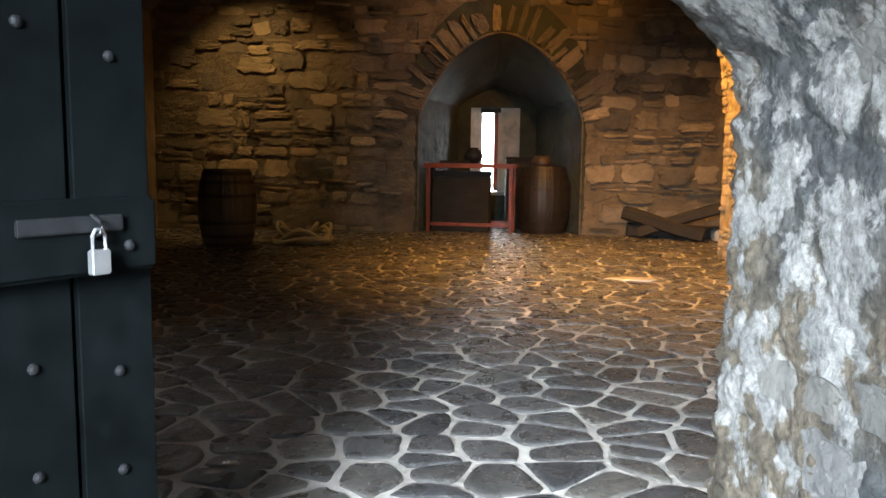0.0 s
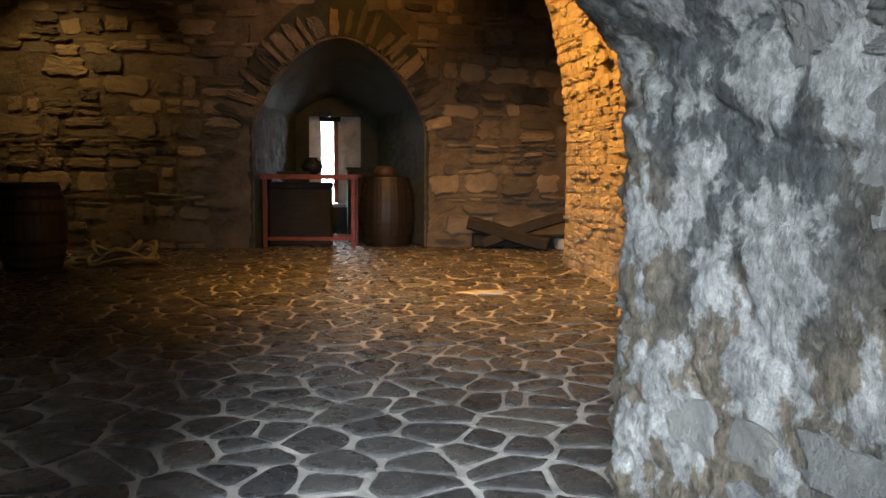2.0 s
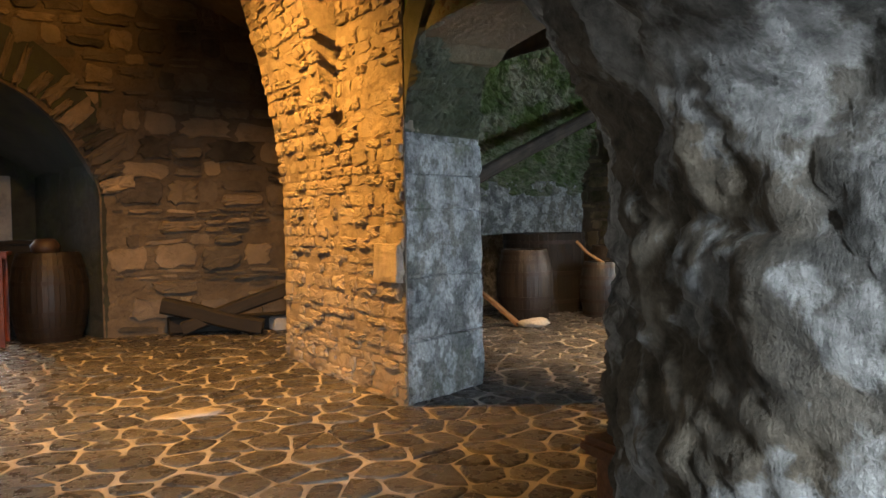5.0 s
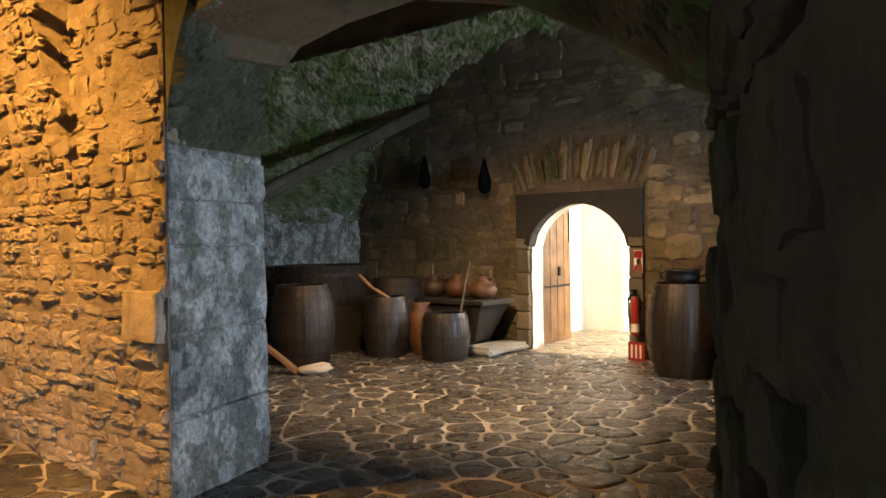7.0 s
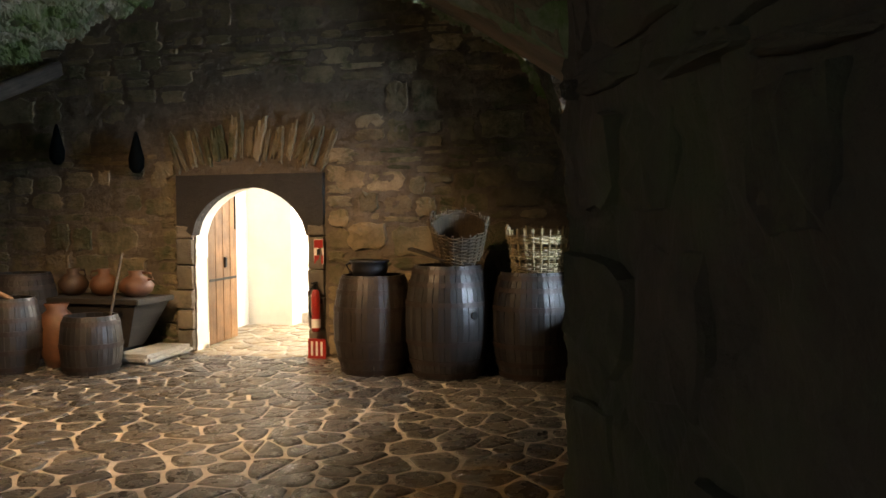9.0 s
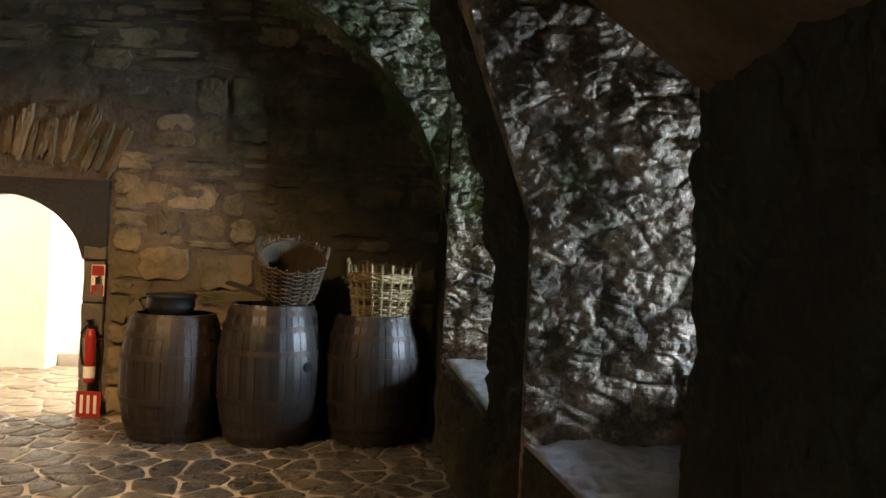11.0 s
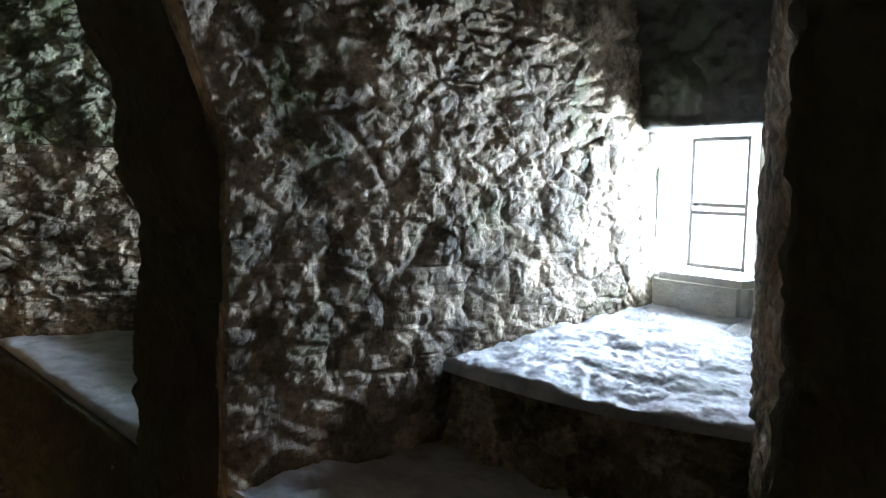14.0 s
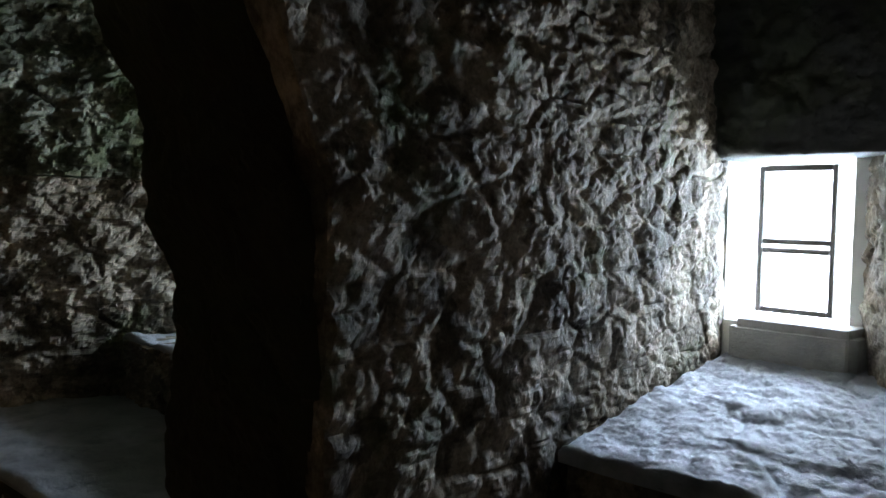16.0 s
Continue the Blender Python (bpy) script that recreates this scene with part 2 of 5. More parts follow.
def thing(name, m, label, category, group="", kind=""):
    ob = new(name)
    ob.empty_display_size = 0.1
    ob.matrix_world = m
    return tagged(ob, label, category, group, kind)


def structure(ob, label, category):
    return tagged(ob, label, category, kind="structure")


def box(bm, lo, hi, bevel=0.0, m=None):
    r = bmesh.ops.create_cube(bm, size=1)
    vs = r["verts"]
    c, s = [(a + b) / 2 for a, b in zip(lo, hi)], [abs(b - a) for a, b in zip(lo, hi)]
    for v in vs:
        v.co = Vector((v.co.x * s[0] + c[0], v.co.y * s[1] + c[1], v.co.z * s[2] + c[2]))
    if bevel:
        es = list({e for v in vs for e in v.link_edges})
        g = bmesh.ops.bevel(bm, geom=es, offset=bevel, segments=2, affect="EDGES")
        vs = list({v for f in g["faces"] for v in f.verts} | {v for v in vs if v.is_valid})
    if m is not None:
        bmesh.ops.transform(bm, matrix=m, verts=vs)
    return bm


def lathe(bm, profile, n=24, m=None, cap=True):
    """A turned shape from (radius, height) pairs."""
    rings = [[bm.verts.new((r * math.cos(2 * math.pi * i / n), r * math.sin(2 * math.pi * i / n), z)) for i in range(n)] for r, z in profile]
    for a, b in zip(rings, rings[1:]):
        for i in range(n):
            bm.faces.new((a[i], a[(i + 1) % n], b[(i + 1) % n], b[i]))
    if cap:
        bm.faces.new(rings[0][::-1])
        bm.faces.new(rings[-1])
    if m is not None:
        bmesh.ops.transform(bm, matrix=m, verts=[v for r in rings for v in r])
    return bm


def tube(bm, pts, radius, n=8):
    """A bent round bar along points."""
    pts = [Vector(p) for p in pts]
    rings = []
    for i, p in enumerate(pts):
        d = (pts[min(i + 1, len(pts) - 1)] - pts[max(i - 1, 0)]).normalized()
        q = d.to_track_quat("Z", "Y")
        r = radius[i] if isinstance(radius, (list, tuple)) else radius
        rings.append([bm.verts.new(p + q @ Vector((r * math.cos(2 * math.pi * k / n), r * math.sin(2 * math.pi * k / n), 0))) for k in range(n)])
    for a, b in zip(rings, rings[1:]):
        for k in range(n):
            bm.faces.new((a[k], a[(k + 1) % n], b[(k + 1) % n], b[k]))
    bm.faces.new(rings[0][::-1])
    bm.faces.new(rings[-1])
    return bm


def rock_height(p, cell, amp):
    """Rubble relief: stones of about the cell's size, with hollow joints and chips."""
    q = Vector((p.x / cell, p.y / cell, p.z / (cell * 0.62)))
    q += 0.35 * noise.noise_vector(p * 3.1)
    d = noise.voronoi(q)[0]
    joint = min(1.0, (d[1] - d[0]) * 2.6)
    stone = noise.cell(Vector((math.floor(q.x + 7), math.floor(q.y), math.floor(q.z)))) * 0.15
    return amp * (0.75 * joint + stone + 0.55 * noise.fractal(p * 4.0, 0.9, 2.1, 4) + 0.22 * noise.fractal(p * 17.0, 0.8, 2.1, 3) - 0.35)


def plates(p, cx, cz, warp, seed=0.0):
    """Flat-faced stones: a step and a tilt for each, and hollow joints. About 0 to 1."""
    q = Vector((p.x / cx + seed, p.y / cx, p.z / cz)) + warp * noise.noise_vector(p * 2.7)
    d, pts = noise.voronoi(q)
    c = pts[0]
    tilt = noise.noise_vector(c * 5.3)
    step = noise.noise(c * 3.7 + Vector((9, 2, 5)))
    return 0.35 + 0.45 * step + 0.55 * tilt.dot(q - c) + 0.40 * min(1.0, (d[1] - d[0]) * 5.0)


def crag_height(p, amp=0.05):
    """Broken rubble with the mortar gone: stones, small ledges, chips and holes."""
    return amp * (0.65 * plates(p, 0.24, 0.15, 0.22) + 0.22 * plates(p, 0.09, 0.06, 0.3, 3.0) + 0.95 * noise.fractal(p * 6.5, 0.75, 2.2, 5) + 0.9 * noise.fractal(p * 1.7, 0.9, 2.0, 2) - 0.4)


def rough_masonry(p, amp=0.05):
    """Weathered rubble in rough layers: blocks, broken ledges and pitted mortar."""
    q = Vector((p.x, p.y, p.z * 1.5))
    blocks = 0.95 * plates(p, 0.20, 0.11, 0.22) + 0.34 * plates(p, 0.08, 0.05, 0.25, 3.0)
    pits = 0.55 * noise.fractal(q * 7.0, 0.75, 2.2, 5) + 0.6 * noise.fractal(q * 2.4, 1.0, 2.0, 2)
    return amp * (blocks + pits - 0.5)


def sheet(name, fn, nu, nv, mat, back, height=None, label="", category="", smooth=True):
    """A closed slab: a front given by fn(u, v) -> (place, outward normal), pushed out by height(place), and a plain back."""
    verts, faces = [], []
    for j in range(nv + 1):
        for i in range(nu + 1):
            p, n = fn(i / nu, j / nv)
            edge = i in (0, nu) or j in (0, nv)
            verts.append(p if height is None or edge else p + n * height(p))
    w = nu + 1
    for j in range(nv):
        for i in range(nu):
            a = j * w + i
            faces.append((a, a + 1, a + w + 1, a + w))
    rim = [i for i in range(w)] + [j * w + nu for j in range(1, nv + 1)] + [nv * w + i for i in range(nu - 1, -1, -1)] + [j * w for j in range(nv - 1, 0, -1)]
    start = len(verts)
    back = Vector(back)
    verts += [Vector(verts[i]) + back for i in rim]
    k = len(rim)
    for i in range(k):
        faces.append((rim[i], start + i, start + (i + 1) % k, rim[(i + 1) % k]))
    me = bpy.data.meshes.new(name)
    me.from_pydata([tuple(v) for v in verts], [], faces)
    if smooth:
        me.polygons.foreach_set("use_smooth", [True] * (nu * nv) + [False] * (len(faces) - nu * nv))
    me.materials.append(mat)
    ob = new(name, me)
    return structure(ob, label or "rough stone wall", category or "wall")


def flat(origin, du, dv, normal):
    o, a, b, n = Vector(origin), Vector(du), Vector(dv), Vector(normal).normalized()
    return lambda u, v: (o + a * u + b * v, n)


def block(name, lo, hi, mat, label, category):
    return structure(part(name, box(bmesh.new(), lo, hi), mat), label, category)


def unit_stones(kind, count, seed, corner=0.22, points=12, ragged=0.08):
    """Meshes of rough stones, one unit wide and high and one deep, to be scaled to size."""
    rng = random.Random(seed)
    out = []
    for k in range(count):
        ring = []
        side = points // 4
        for q in range(4):
            for i in range(side):
                f = i / side if i else corner * rng.uniform(0.1, 0.9) * 0.35
                x, y = -0.5 + f, -0.5 + rng.uniform(-0.02, ragged)
                if i == 0:
                    y += corner * rng.uniform(0.0, 0.5)
                for _ in range(q):
                    x, y = -y, x
                ring.append((x, y))
        vs, fs = [], []
        tilt = (rng.uniform(-0.35, 0.35), rng.uniform(-0.35, 0.35))
        for f, d in ((1.0, -0.6), (1.0, 0.45), (0.955, 0.86), (0.70, 1.0)):
            for x, y in ring:
                vs.append((x * f, y * f, d + (tilt[0] * x + tilt[1] * y + rng.uniform(-2, 2) * ragged) * (d > 0.4)))
        n = len(ring)
        for r in range(3):
            for i in range(n):
                fs.append((r * n + i, r * n + (i + 1) % n, (r + 1) * n + (i + 1) % n, (r + 1) * n + i))
        vs.append((0, 0, 1.04 + rng.uniform(-0.1, 0.1)))
        for i in range(n):
            fs.append((3 * n + i, 3 * n + (i + 1) % n, 4 * n))
        me = bpy.data.meshes.new(kind)
        me.from_pydata(vs, [], fs)
        out.append((me, np.array(vs), fs))
    return out


def lay(name, parent, stones, placed, mat, single):
    """The first stones as objects of their own under the parent, the rest joined."""
    for me, _, _ in stones:
        if not me.materials:
            me.materials.append(mat)
    for k, m in placed[:single]:
        ob = new(name, stones[k][0])
        ob.parent = parent
        ob.matrix_local = m
    rest = placed[single:]
    if rest:
        vs, fs, base = [], [], 0
        for k, m in rest:
            a = np.array(m)
            v = stones[k][1] @ a[:3, :3].T + a[:3, 3]
            vs.append(v)
            fs += [tuple(base + i for i in f) for f in stones[k][2]]
            base += len(v)
        me = bpy.data.meshes.new(name + "s")
        me.from_pydata(np.concatenate(vs).tolist(), [], fs)
        me.materials.append(mat)
        ob = new(name + "s", me)
        ob.parent = parent
        tagged(ob, kind="stuff")


def axes(p, right, up, out, su, sv, sd):
    m = Matrix((right * su, up * sv, out * sd)).transposed().to_4x4()
    m.translation = p
    return m


def courses(fn, width, height, seed, course=(0.10, 0.24), length=(0.16, 0.5), gap=0.018, depth=(0.02, 0.06), keep=None, kinds=12, v0=0.0, drop=0.05, skew=3.0):
    """Rows of stones over a wall: fn(u, v) in metres -> place, right, up, out. keep(u, v, half width, half height) leaves openings free."""
    rng = random.Random(seed)
    out, v = [], v0
    while v < height - 0.05:
        h = min(rng.uniform(*course), height - v)
        u = rng.uniform(-0.2, 0)
        while u < width:
            w = rng.uniform(*length) * (0.75 + 1.2 * h)
            a, b = max(u, 0), min(u + w, width)
            if b - a > 0.07:
                uc, vc = (a + b) / 2, v + h / 2
                for uu, vv, ww, hh in ([(uc, vc, b - a, h)] if rng.random() > 0.22 or h < 0.15 else [(uc, vc - h / 4, b - a, h / 2), (uc, vc + h / 4, b - a, h / 2)]):
                    if (keep is None or keep(uu, vv, ww / 2, hh / 2)) and rng.random() > drop:
                        wave = 0.35 * course[1] * (skew >= 1) * noise.noise(Vector((uu * 0.9, vv * 1.3, seed)))
                        p, r, up, o = fn(uu, max(0.02, vv + wave))
                        turn = Matrix.Rotation(radians(rng.uniform(-skew, skew)), 3, o)
                        out.append((rng.randrange(kinds), axes(p, turn @ r, turn @ up, o, max(0.05, ww - gap * rng.uniform(0.3, 2.6)), max(0.035, hh - gap * rng.uniform(0.3, 2.4)), rng.uniform(*depth))))
            u += w
        v += h
    return out

# ---- structure ----
X, Y, Z = Vector((1, 0, 0)), Vector((0, 1, 0)), Vector((0, 0, 1))

floor = block("floor", (-5.6, -3.2, -0.3), (12.2, 13.6, -0.003), JOINT, "stone-paved floor with pale mortar joints", "floor")
ground = block("ground", (-400, -400, -0.8), (400, 400, -0.31), MORTAR, "bare ground outside the walls", "ground")


def soft(amp, size=2.4):
    return lambda p: amp * noise.fractal(p * size, 0.9, 2.1, 4)


# entrance passage and the rugged jamb that turns into the south wall
JAMB = [(0.62, -2.75), (0.55, -1.6), (0.50, -0.6), (0.45, 0.2), (0.36, 0.75), (0.33, 1.0), (0.42, 1.25), (0.62, 1.48), (0.86, 1.72)]
SOUTH = [(0.84, 1.70), (1.3, 1.98), (2.0, 2.33), (2.76, 2.68)]


def along(points, u):
    """A place on a plan line and its right-hand side, by the share of its length."""
    pts = [Vector((x, y, 0)) for x, y in points]
    lens = [(b - a).length for a, b in zip(pts, pts[1:])]
    s = u * sum(lens)
    for a, b, n in zip(pts, pts[1:], lens):
        if s <= n or b is pts[-1]:
            d = (b - a).normalized()
            return a + d * min(s, n), Vector((-d.y, d.x, 0))
        s -= n


def jamb_face(u, v):
    p, n = along(JAMB, u)
    z = v * 3.1
    lean = min(0.55, 0.85 * max(0.0, z - 1.47)) * max(0.0, 1 - abs(u - 0.80) / 0.36)
    return Vector((p.x, p.y, z)) + n * lean, n


def jamb_relief(p):
    near = max(0.0, 1 - abs(p.y - 0.9) / 1.6)
    slab = 0.026 * plates(p, 0.32, 0.20, 0.22, 1.5) + 0.012 * plates(p, 0.12, 0.08, 0.3, 4.0)
    chips = 0.010 * noise.fractal(p * 7, 0.6, 2.2, 6)
    return slab + chips + min(1.0, max(0.0, (p.y - 0.75) / 0.35)) * rough_masonry(p, 0.032) + 0.035 * noise.fractal(p * 1.5, 0.9, 2.0, 2) * (0.3 + 0.7 * near) - 0.022


wall_south = sheet("wall_south", jamb_face, 480, 320, ROCK, (1.3, -1.1, 0), jamb_relief, "rough grey stone wall with smeared mortar", "wall")
wall_south_room = sheet("wall_south_room", lambda u, v: (lambda q: (Vector((q[0].x, q[0].y, v * 4.4)), q[1]))(along(SOUTH, u)), 150, 190, SHADED_STONE, (0.3, -0.8, 0), lambda p: 0.03 * plates(p, 0.4, 0.24, 0.3) + 0.01 * noise.fractal(p * 8, 0.8, 2.1, 4), "brown stone wall above the bench, shade in its colour", "wall", smooth=False)
sheet("wall_passage", flat((-1.75, -2.75, 0), (0, 3.3, 0), (0, 0, 2.6), X), 60, 50, ROCK, (-0.5, 0, 0), lambda p: rock_height(p, 0.4, 0.03), "rough grey stone passage wall", "wall")
block("ceiling_passage", (-2.3, -2.75, 2.45), (1.4, 0.9, 3.4), ROCK, "low stone passage ceiling", "ceiling")
block("wall_entrance_left", (-5.6, -0.6, 0), (-1.78, 0.55, 4.6), MORTAR, "dark stone wall beside the entrance", "wall")
block("wall_west", (-5.8, 0.3, 0), (-5.3, 13.6, 4.6), MORTAR, "dark rough stone wall", "wall")
block("wall_over_entrance", (-5.6, 0.35, 2.45), (0.5, 0.88, 4.6), MORTAR, "stone wall above the entrance", "wall")
block("wall_behind", (1.2, -2.0, 0), (3.44, 1.6, 4.6), MORTAR, "solid masonry beside the entrance", "wall")


# north wall with its pointed window recess
def rubble_relief(p):
    """Uneven mortar that swallows some stones and leaves others standing proud."""
    return 0.022 * plates(p, 0.34, 0.13, 0.3, 2.0) + 0.012 * noise.fractal(p * 5.5, 0.8, 2.1, 4) - 0.012


def pointed(x, half, spring, top, centre=0.0):
    """The height of a pointed arch over x."""
    f = min(1.0, abs(x - centre) / half)
    return spring + (top - spring) * (1 - f ** 1.75) ** 0.72


NC, NH, SPRING, CROWN = -0.10, 1.21, 1.66, 2.96
NY, SY = 10.53, 12.24  # the wall's face and the back of its recess


def north_open(x, z):
    return abs(x - NC) < NH and z < pointed(x, NH, SPRING, CROWN, NC)


def wall_with_arch(name, place, width, height, n, opening, thick, mat, label, height_fn=None):
    """A wall sheet whose cells inside the opening are left out, with the reveal going through it."""
    verts, index, faces = [], {}, []
    nz = int(n * height / width)
    solid = {(i, j): not opening(width * (i + 0.5) / n, height * (j + 0.5) / nz) for i in range(n) for j in range(nz)}

    def vert(i, j):
        if (i, j) not in index:
            u, v = width * i / n, height * j / nz
            around = [solid.get((i + a, j + b), True) for a in (-1, 0) for b in (-1, 0)]
            if not all(around) and any(around):
                here, best = opening(u, v), None
                for k in range(24):
                    d = (math.cos(k * math.pi / 12), math.sin(k * math.pi / 12))
                    for step in range(1, 9):
                        r = step * width / n / 6
                        if opening(u + d[0] * r, v + d[1] * r) != here:
                            if best is None or r < best[0]:
                                best = (r, u + d[0] * r, v + d[1] * r)
                            break
                if best:
                    u, v = best[1], max(0.0, best[2])
            p, out = place(u, v)
            index[(i, j)] = len(verts)
            verts.append(p + out * (height_fn(p) if height_fn else 0))
        return index[(i, j)]

    for (i, j), s in solid.items():
        if s:
            faces.append((vert(i, j), vert(i + 1, j), vert(i + 1, j + 1), vert(i, j + 1)))
    out = place(0, 0)[1]
    back = {}

    def behind(k):
        if k not in back:
            back[k] = len(verts)
            verts.append(Vector(verts[k]) - out * thick)
        return back[k]

    for (i, j), s in solid.items():
        if not s:
            continue
        for (a, b), o in ((((i, j), (i + 1, j)), (i, j - 1)), (((i + 1, j), (i + 1, j + 1)), (i + 1, j)), (((i + 1, j + 1), (i, j + 1)), (i, j + 1)), (((i, j + 1), (i, j)), (i - 1, j))):
            if not solid.get(o, False):
                ka, kb = index[a], index[b]
                faces.append((ka, behind(ka), behind(kb), kb))
    me = bpy.data.meshes.new(name)
    me.from_pydata([tuple(v) for v in verts], [], faces)
    me.materials.append(mat)
    return structure(new(name, me), label, "wall")


wall_north = wall_with_arch("wall_north", lambda u, v: (Vector((-5.4 + u, NY + 0.01, v)), -Y), 9.2, 4.6, 250, lambda u, v: north_open(u - 5.4, v), 0.3, DARK_MORTAR, "old rubble stone wall with a pointed window recess", rubble_relief)


# recess behind the north arch: side walls, back wall with the slit, vaulted top
def recess_side(sign):
    def fn(u, v):
        a = Vector((NC + sign * (NH + 0.02), NY - 0.01, v * 3.1))
        b = Vector((NC + sign * 0.66, SY, v * 2.6))
        return a.lerp(b, u), Vector((-sign, -0.3, 0)).normalized()
    return fn


sheet("wall_recess_left", recess_side(-1), 60, 80, SHADED_RECESS, (-0.4, 0.2, 0), lambda p: rock_height(p, 0.35, 0.025), "smooth grey stone recess side", "wall")
sheet("wall_recess_right", recess_side(1), 60, 80, SHADED_RECESS, (0.4, 0.2, 0), lambda p: rock_height(p, 0.35, 0.025), "smooth grey stone recess side", "wall")


def recess_top(u, v):
    x = NC + (2 * u - 1) * (NH + 0.15 - 0.5 * v)
    z = pointed(NC + (2 * u - 1) * NH, NH + 0.01, SPRING - 0.03, CROWN + 0.03 - 0.72 * v, NC)
    return Vector((x, NY - 0.01 + (SY - NY + 0.05) * v, z)), Vector((0, 0, -1))


sheet("ceiling_recess", recess_top, 60, 40, SHADED_RECESS, (0, 0, 0.6), soft(0.02), "grey vaulted top of the window recess", "ceiling")
EMBRASURE = (-0.545, 0.286, 0.49, 1.97)
SLIT = (-0.345, -0.126, 0.70, 1.90)
wall_with_arch("wall_slit", lambda u, v: (Vector((-1.4 + u, SY, v)), -Y), 2.7, 3.2, 100, lambda u, v: EMBRASURE[0] < u - 1.4 < EMBRASURE[1] and EMBRASURE[2] < v < EMBRASURE[3], 0.05, SHADED_RECESS, "recess back wall with a narrow window embrasure", lambda p: 0.008 * noise.fractal(p * 6, 0.8, 2.1, 3))


def splay(name, ring, z0, z1, mat, label):
    """An upright prism over a plan outline."""
    bm = bmesh.new()
    lo, hi = [bm.verts.new((x, y, z0)) for x, y in ring], [bm.verts.new((x, y, z1)) for x, y in ring]
    n = len(ring)
    for i in range(n):
        bm.faces.new((lo[i], lo[(i + 1) % n], hi[(i + 1) % n], hi[i]))
    bm.faces.new(lo[::-1])
    bm.faces.new(hi)
    bmesh.ops.recalc_face_normals(bm, faces=bm.faces)
    return structure(part(name, bm, mat), label, "trim")


E0, E1, S0, S1 = EMBRASURE[0] - 0.03, EMBRASURE[1] + 0.03, SLIT[0], SLIT[1]
splay("jamb_slit_left", [(E0, SY + 0.06), (S0, SY + 0.34), (S0, SY + 0.46), (-1.4, SY + 0.46), (-1.4, SY + 0.06)], 0.0, 2.4, PALE_STONE, "pale splayed stone beside the slit window")
splay("jamb_slit_right", [(E1, SY + 0.06), (S1 + 0.04, SY + 0.34), (S1 + 0.04, SY + 0.46), (1.3, SY + 0.46), (1.3, SY + 0.06)], 0.0, 2.4, PALE_STONE, "pale splayed stone beside the slit window")
splay("lintel_slit", [(S0 - 0.2, SY + 0.30), (S1 + 0.3, SY + 0.30), (S1 + 0.3, SY + 0.5), (S0 - 0.2, SY + 0.5)], SLIT[3], 2.45, SHADED_RECESS, "grey stone lintel over the slit window")
splay("sill_slit", [(E0, SY + 0.055), (E1, SY + 0.055), (S1 + 0.05, SY + 0.45), (S0, SY + 0.45)], 0.2, SLIT[2] - 0.16, PALE_STONE, "pale stone sill of the slit window")

# unseen blocks round the recess, added to seal it against stray daylight
for name, lo, hi in (("wall_north_core_left", (-5.4, NY + 0.33, 0), (-1.5, SY + 0.5, 4.6)), ("wall_north_core_right", (1.42, NY + 0.33, 0), (3.9, SY + 0.5, 4.6)), ("wall_north_core_top", (-1.49, NY + 0.33, 3.62), (1.41, SY + 0.5, 4.6)), ("wall_slit_top", (-1.49, SY + 0.07, 2.46), (1.41, SY + 0.52, 3.61))):
    block(name, lo, hi, DARK_MORTAR, "unseen block against light leaks behind the north wall", "wall")

# orange-lit dividing wall, its north end and the grey reveal of the arch
ORX, ORY0, ORY1 = 2.45, 5.60, 8.10


def orange_x(y, z):
    push = 0.30 * max(0.0, (z - 1.55) / 1.6) ** 1.5 if y > 6.75 else 0.0
    return ORX - push


def orange_frame(u, v):
    y = ORY1 - u
    p = Vector((orange_x(y, v), y, v))
    up = (Vector((orange_x(y, v + 0.05), y, v + 0.05)) - p).normalized()
    return p, -Y, up, (-Y).cross(up).normalized()


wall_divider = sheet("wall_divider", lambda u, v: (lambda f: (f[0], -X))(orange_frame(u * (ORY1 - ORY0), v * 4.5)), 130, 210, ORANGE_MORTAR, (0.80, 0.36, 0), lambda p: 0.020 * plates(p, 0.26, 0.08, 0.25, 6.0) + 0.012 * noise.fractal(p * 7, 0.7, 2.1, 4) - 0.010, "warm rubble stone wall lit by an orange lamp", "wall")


def reveal(u, v):
    z = v * 4.4
    curve = 0.75 * max(0.0, (z - 1.95) / 1.3) ** 2
    y0 = ORY0 + 0.33 * u
    return Vector((ORX + 0.01 + 0.84 * u, y0 - min(curve, 1.45), z)), Vector((0.35, -1, 0)).normalized()


def reveal_skin(p):
    return 0.012 * noise.fractal(p * 5, 0.9, 2.1, 4) + (0.03 if p.z > 2.0 else 0) * noise.fractal(p * 2.2, 0.9, 2.1, 4)


wall_reveal = sheet("wall_reveal", lambda u, v: reveal(u, v * 1.97 / 4.4), 36, 60, PIER, (0, 0.3, 0.0), reveal_skin, "pale grey dressed stone jamb of the arch", "wall")
sheet("wall_reveal_top", lambda u, v: reveal(u, (1.97 + v * 2.43) / 4.4), 60, 130, DARK_MOSSY, (0, 0.3, 0.0), lambda p: reveal_skin(p) + rough_masonry(p, 0.07), "green-stained stone springing of the arch", "wall", smooth=False)


# arch band between the rooms, from the reveal to the south stub
def arch_low(y):
    """The underside of the arch over y."""
    pts = [(2.6, 1.8), (2.69, 1.87), (3.1, 2.14), (3.45, 2.33), (4.0, 2.58), (4.6, 2.72), (5.1, 2.68), (5.5, 2.60), (5.62, 2.5)]
    for (a, za), (b, zb) in zip(pts, pts[1:]):
        if y <= b:
            return za + (zb - za) * max(0.0, (y - a)) / (b - a)
    return pts[-1][1]


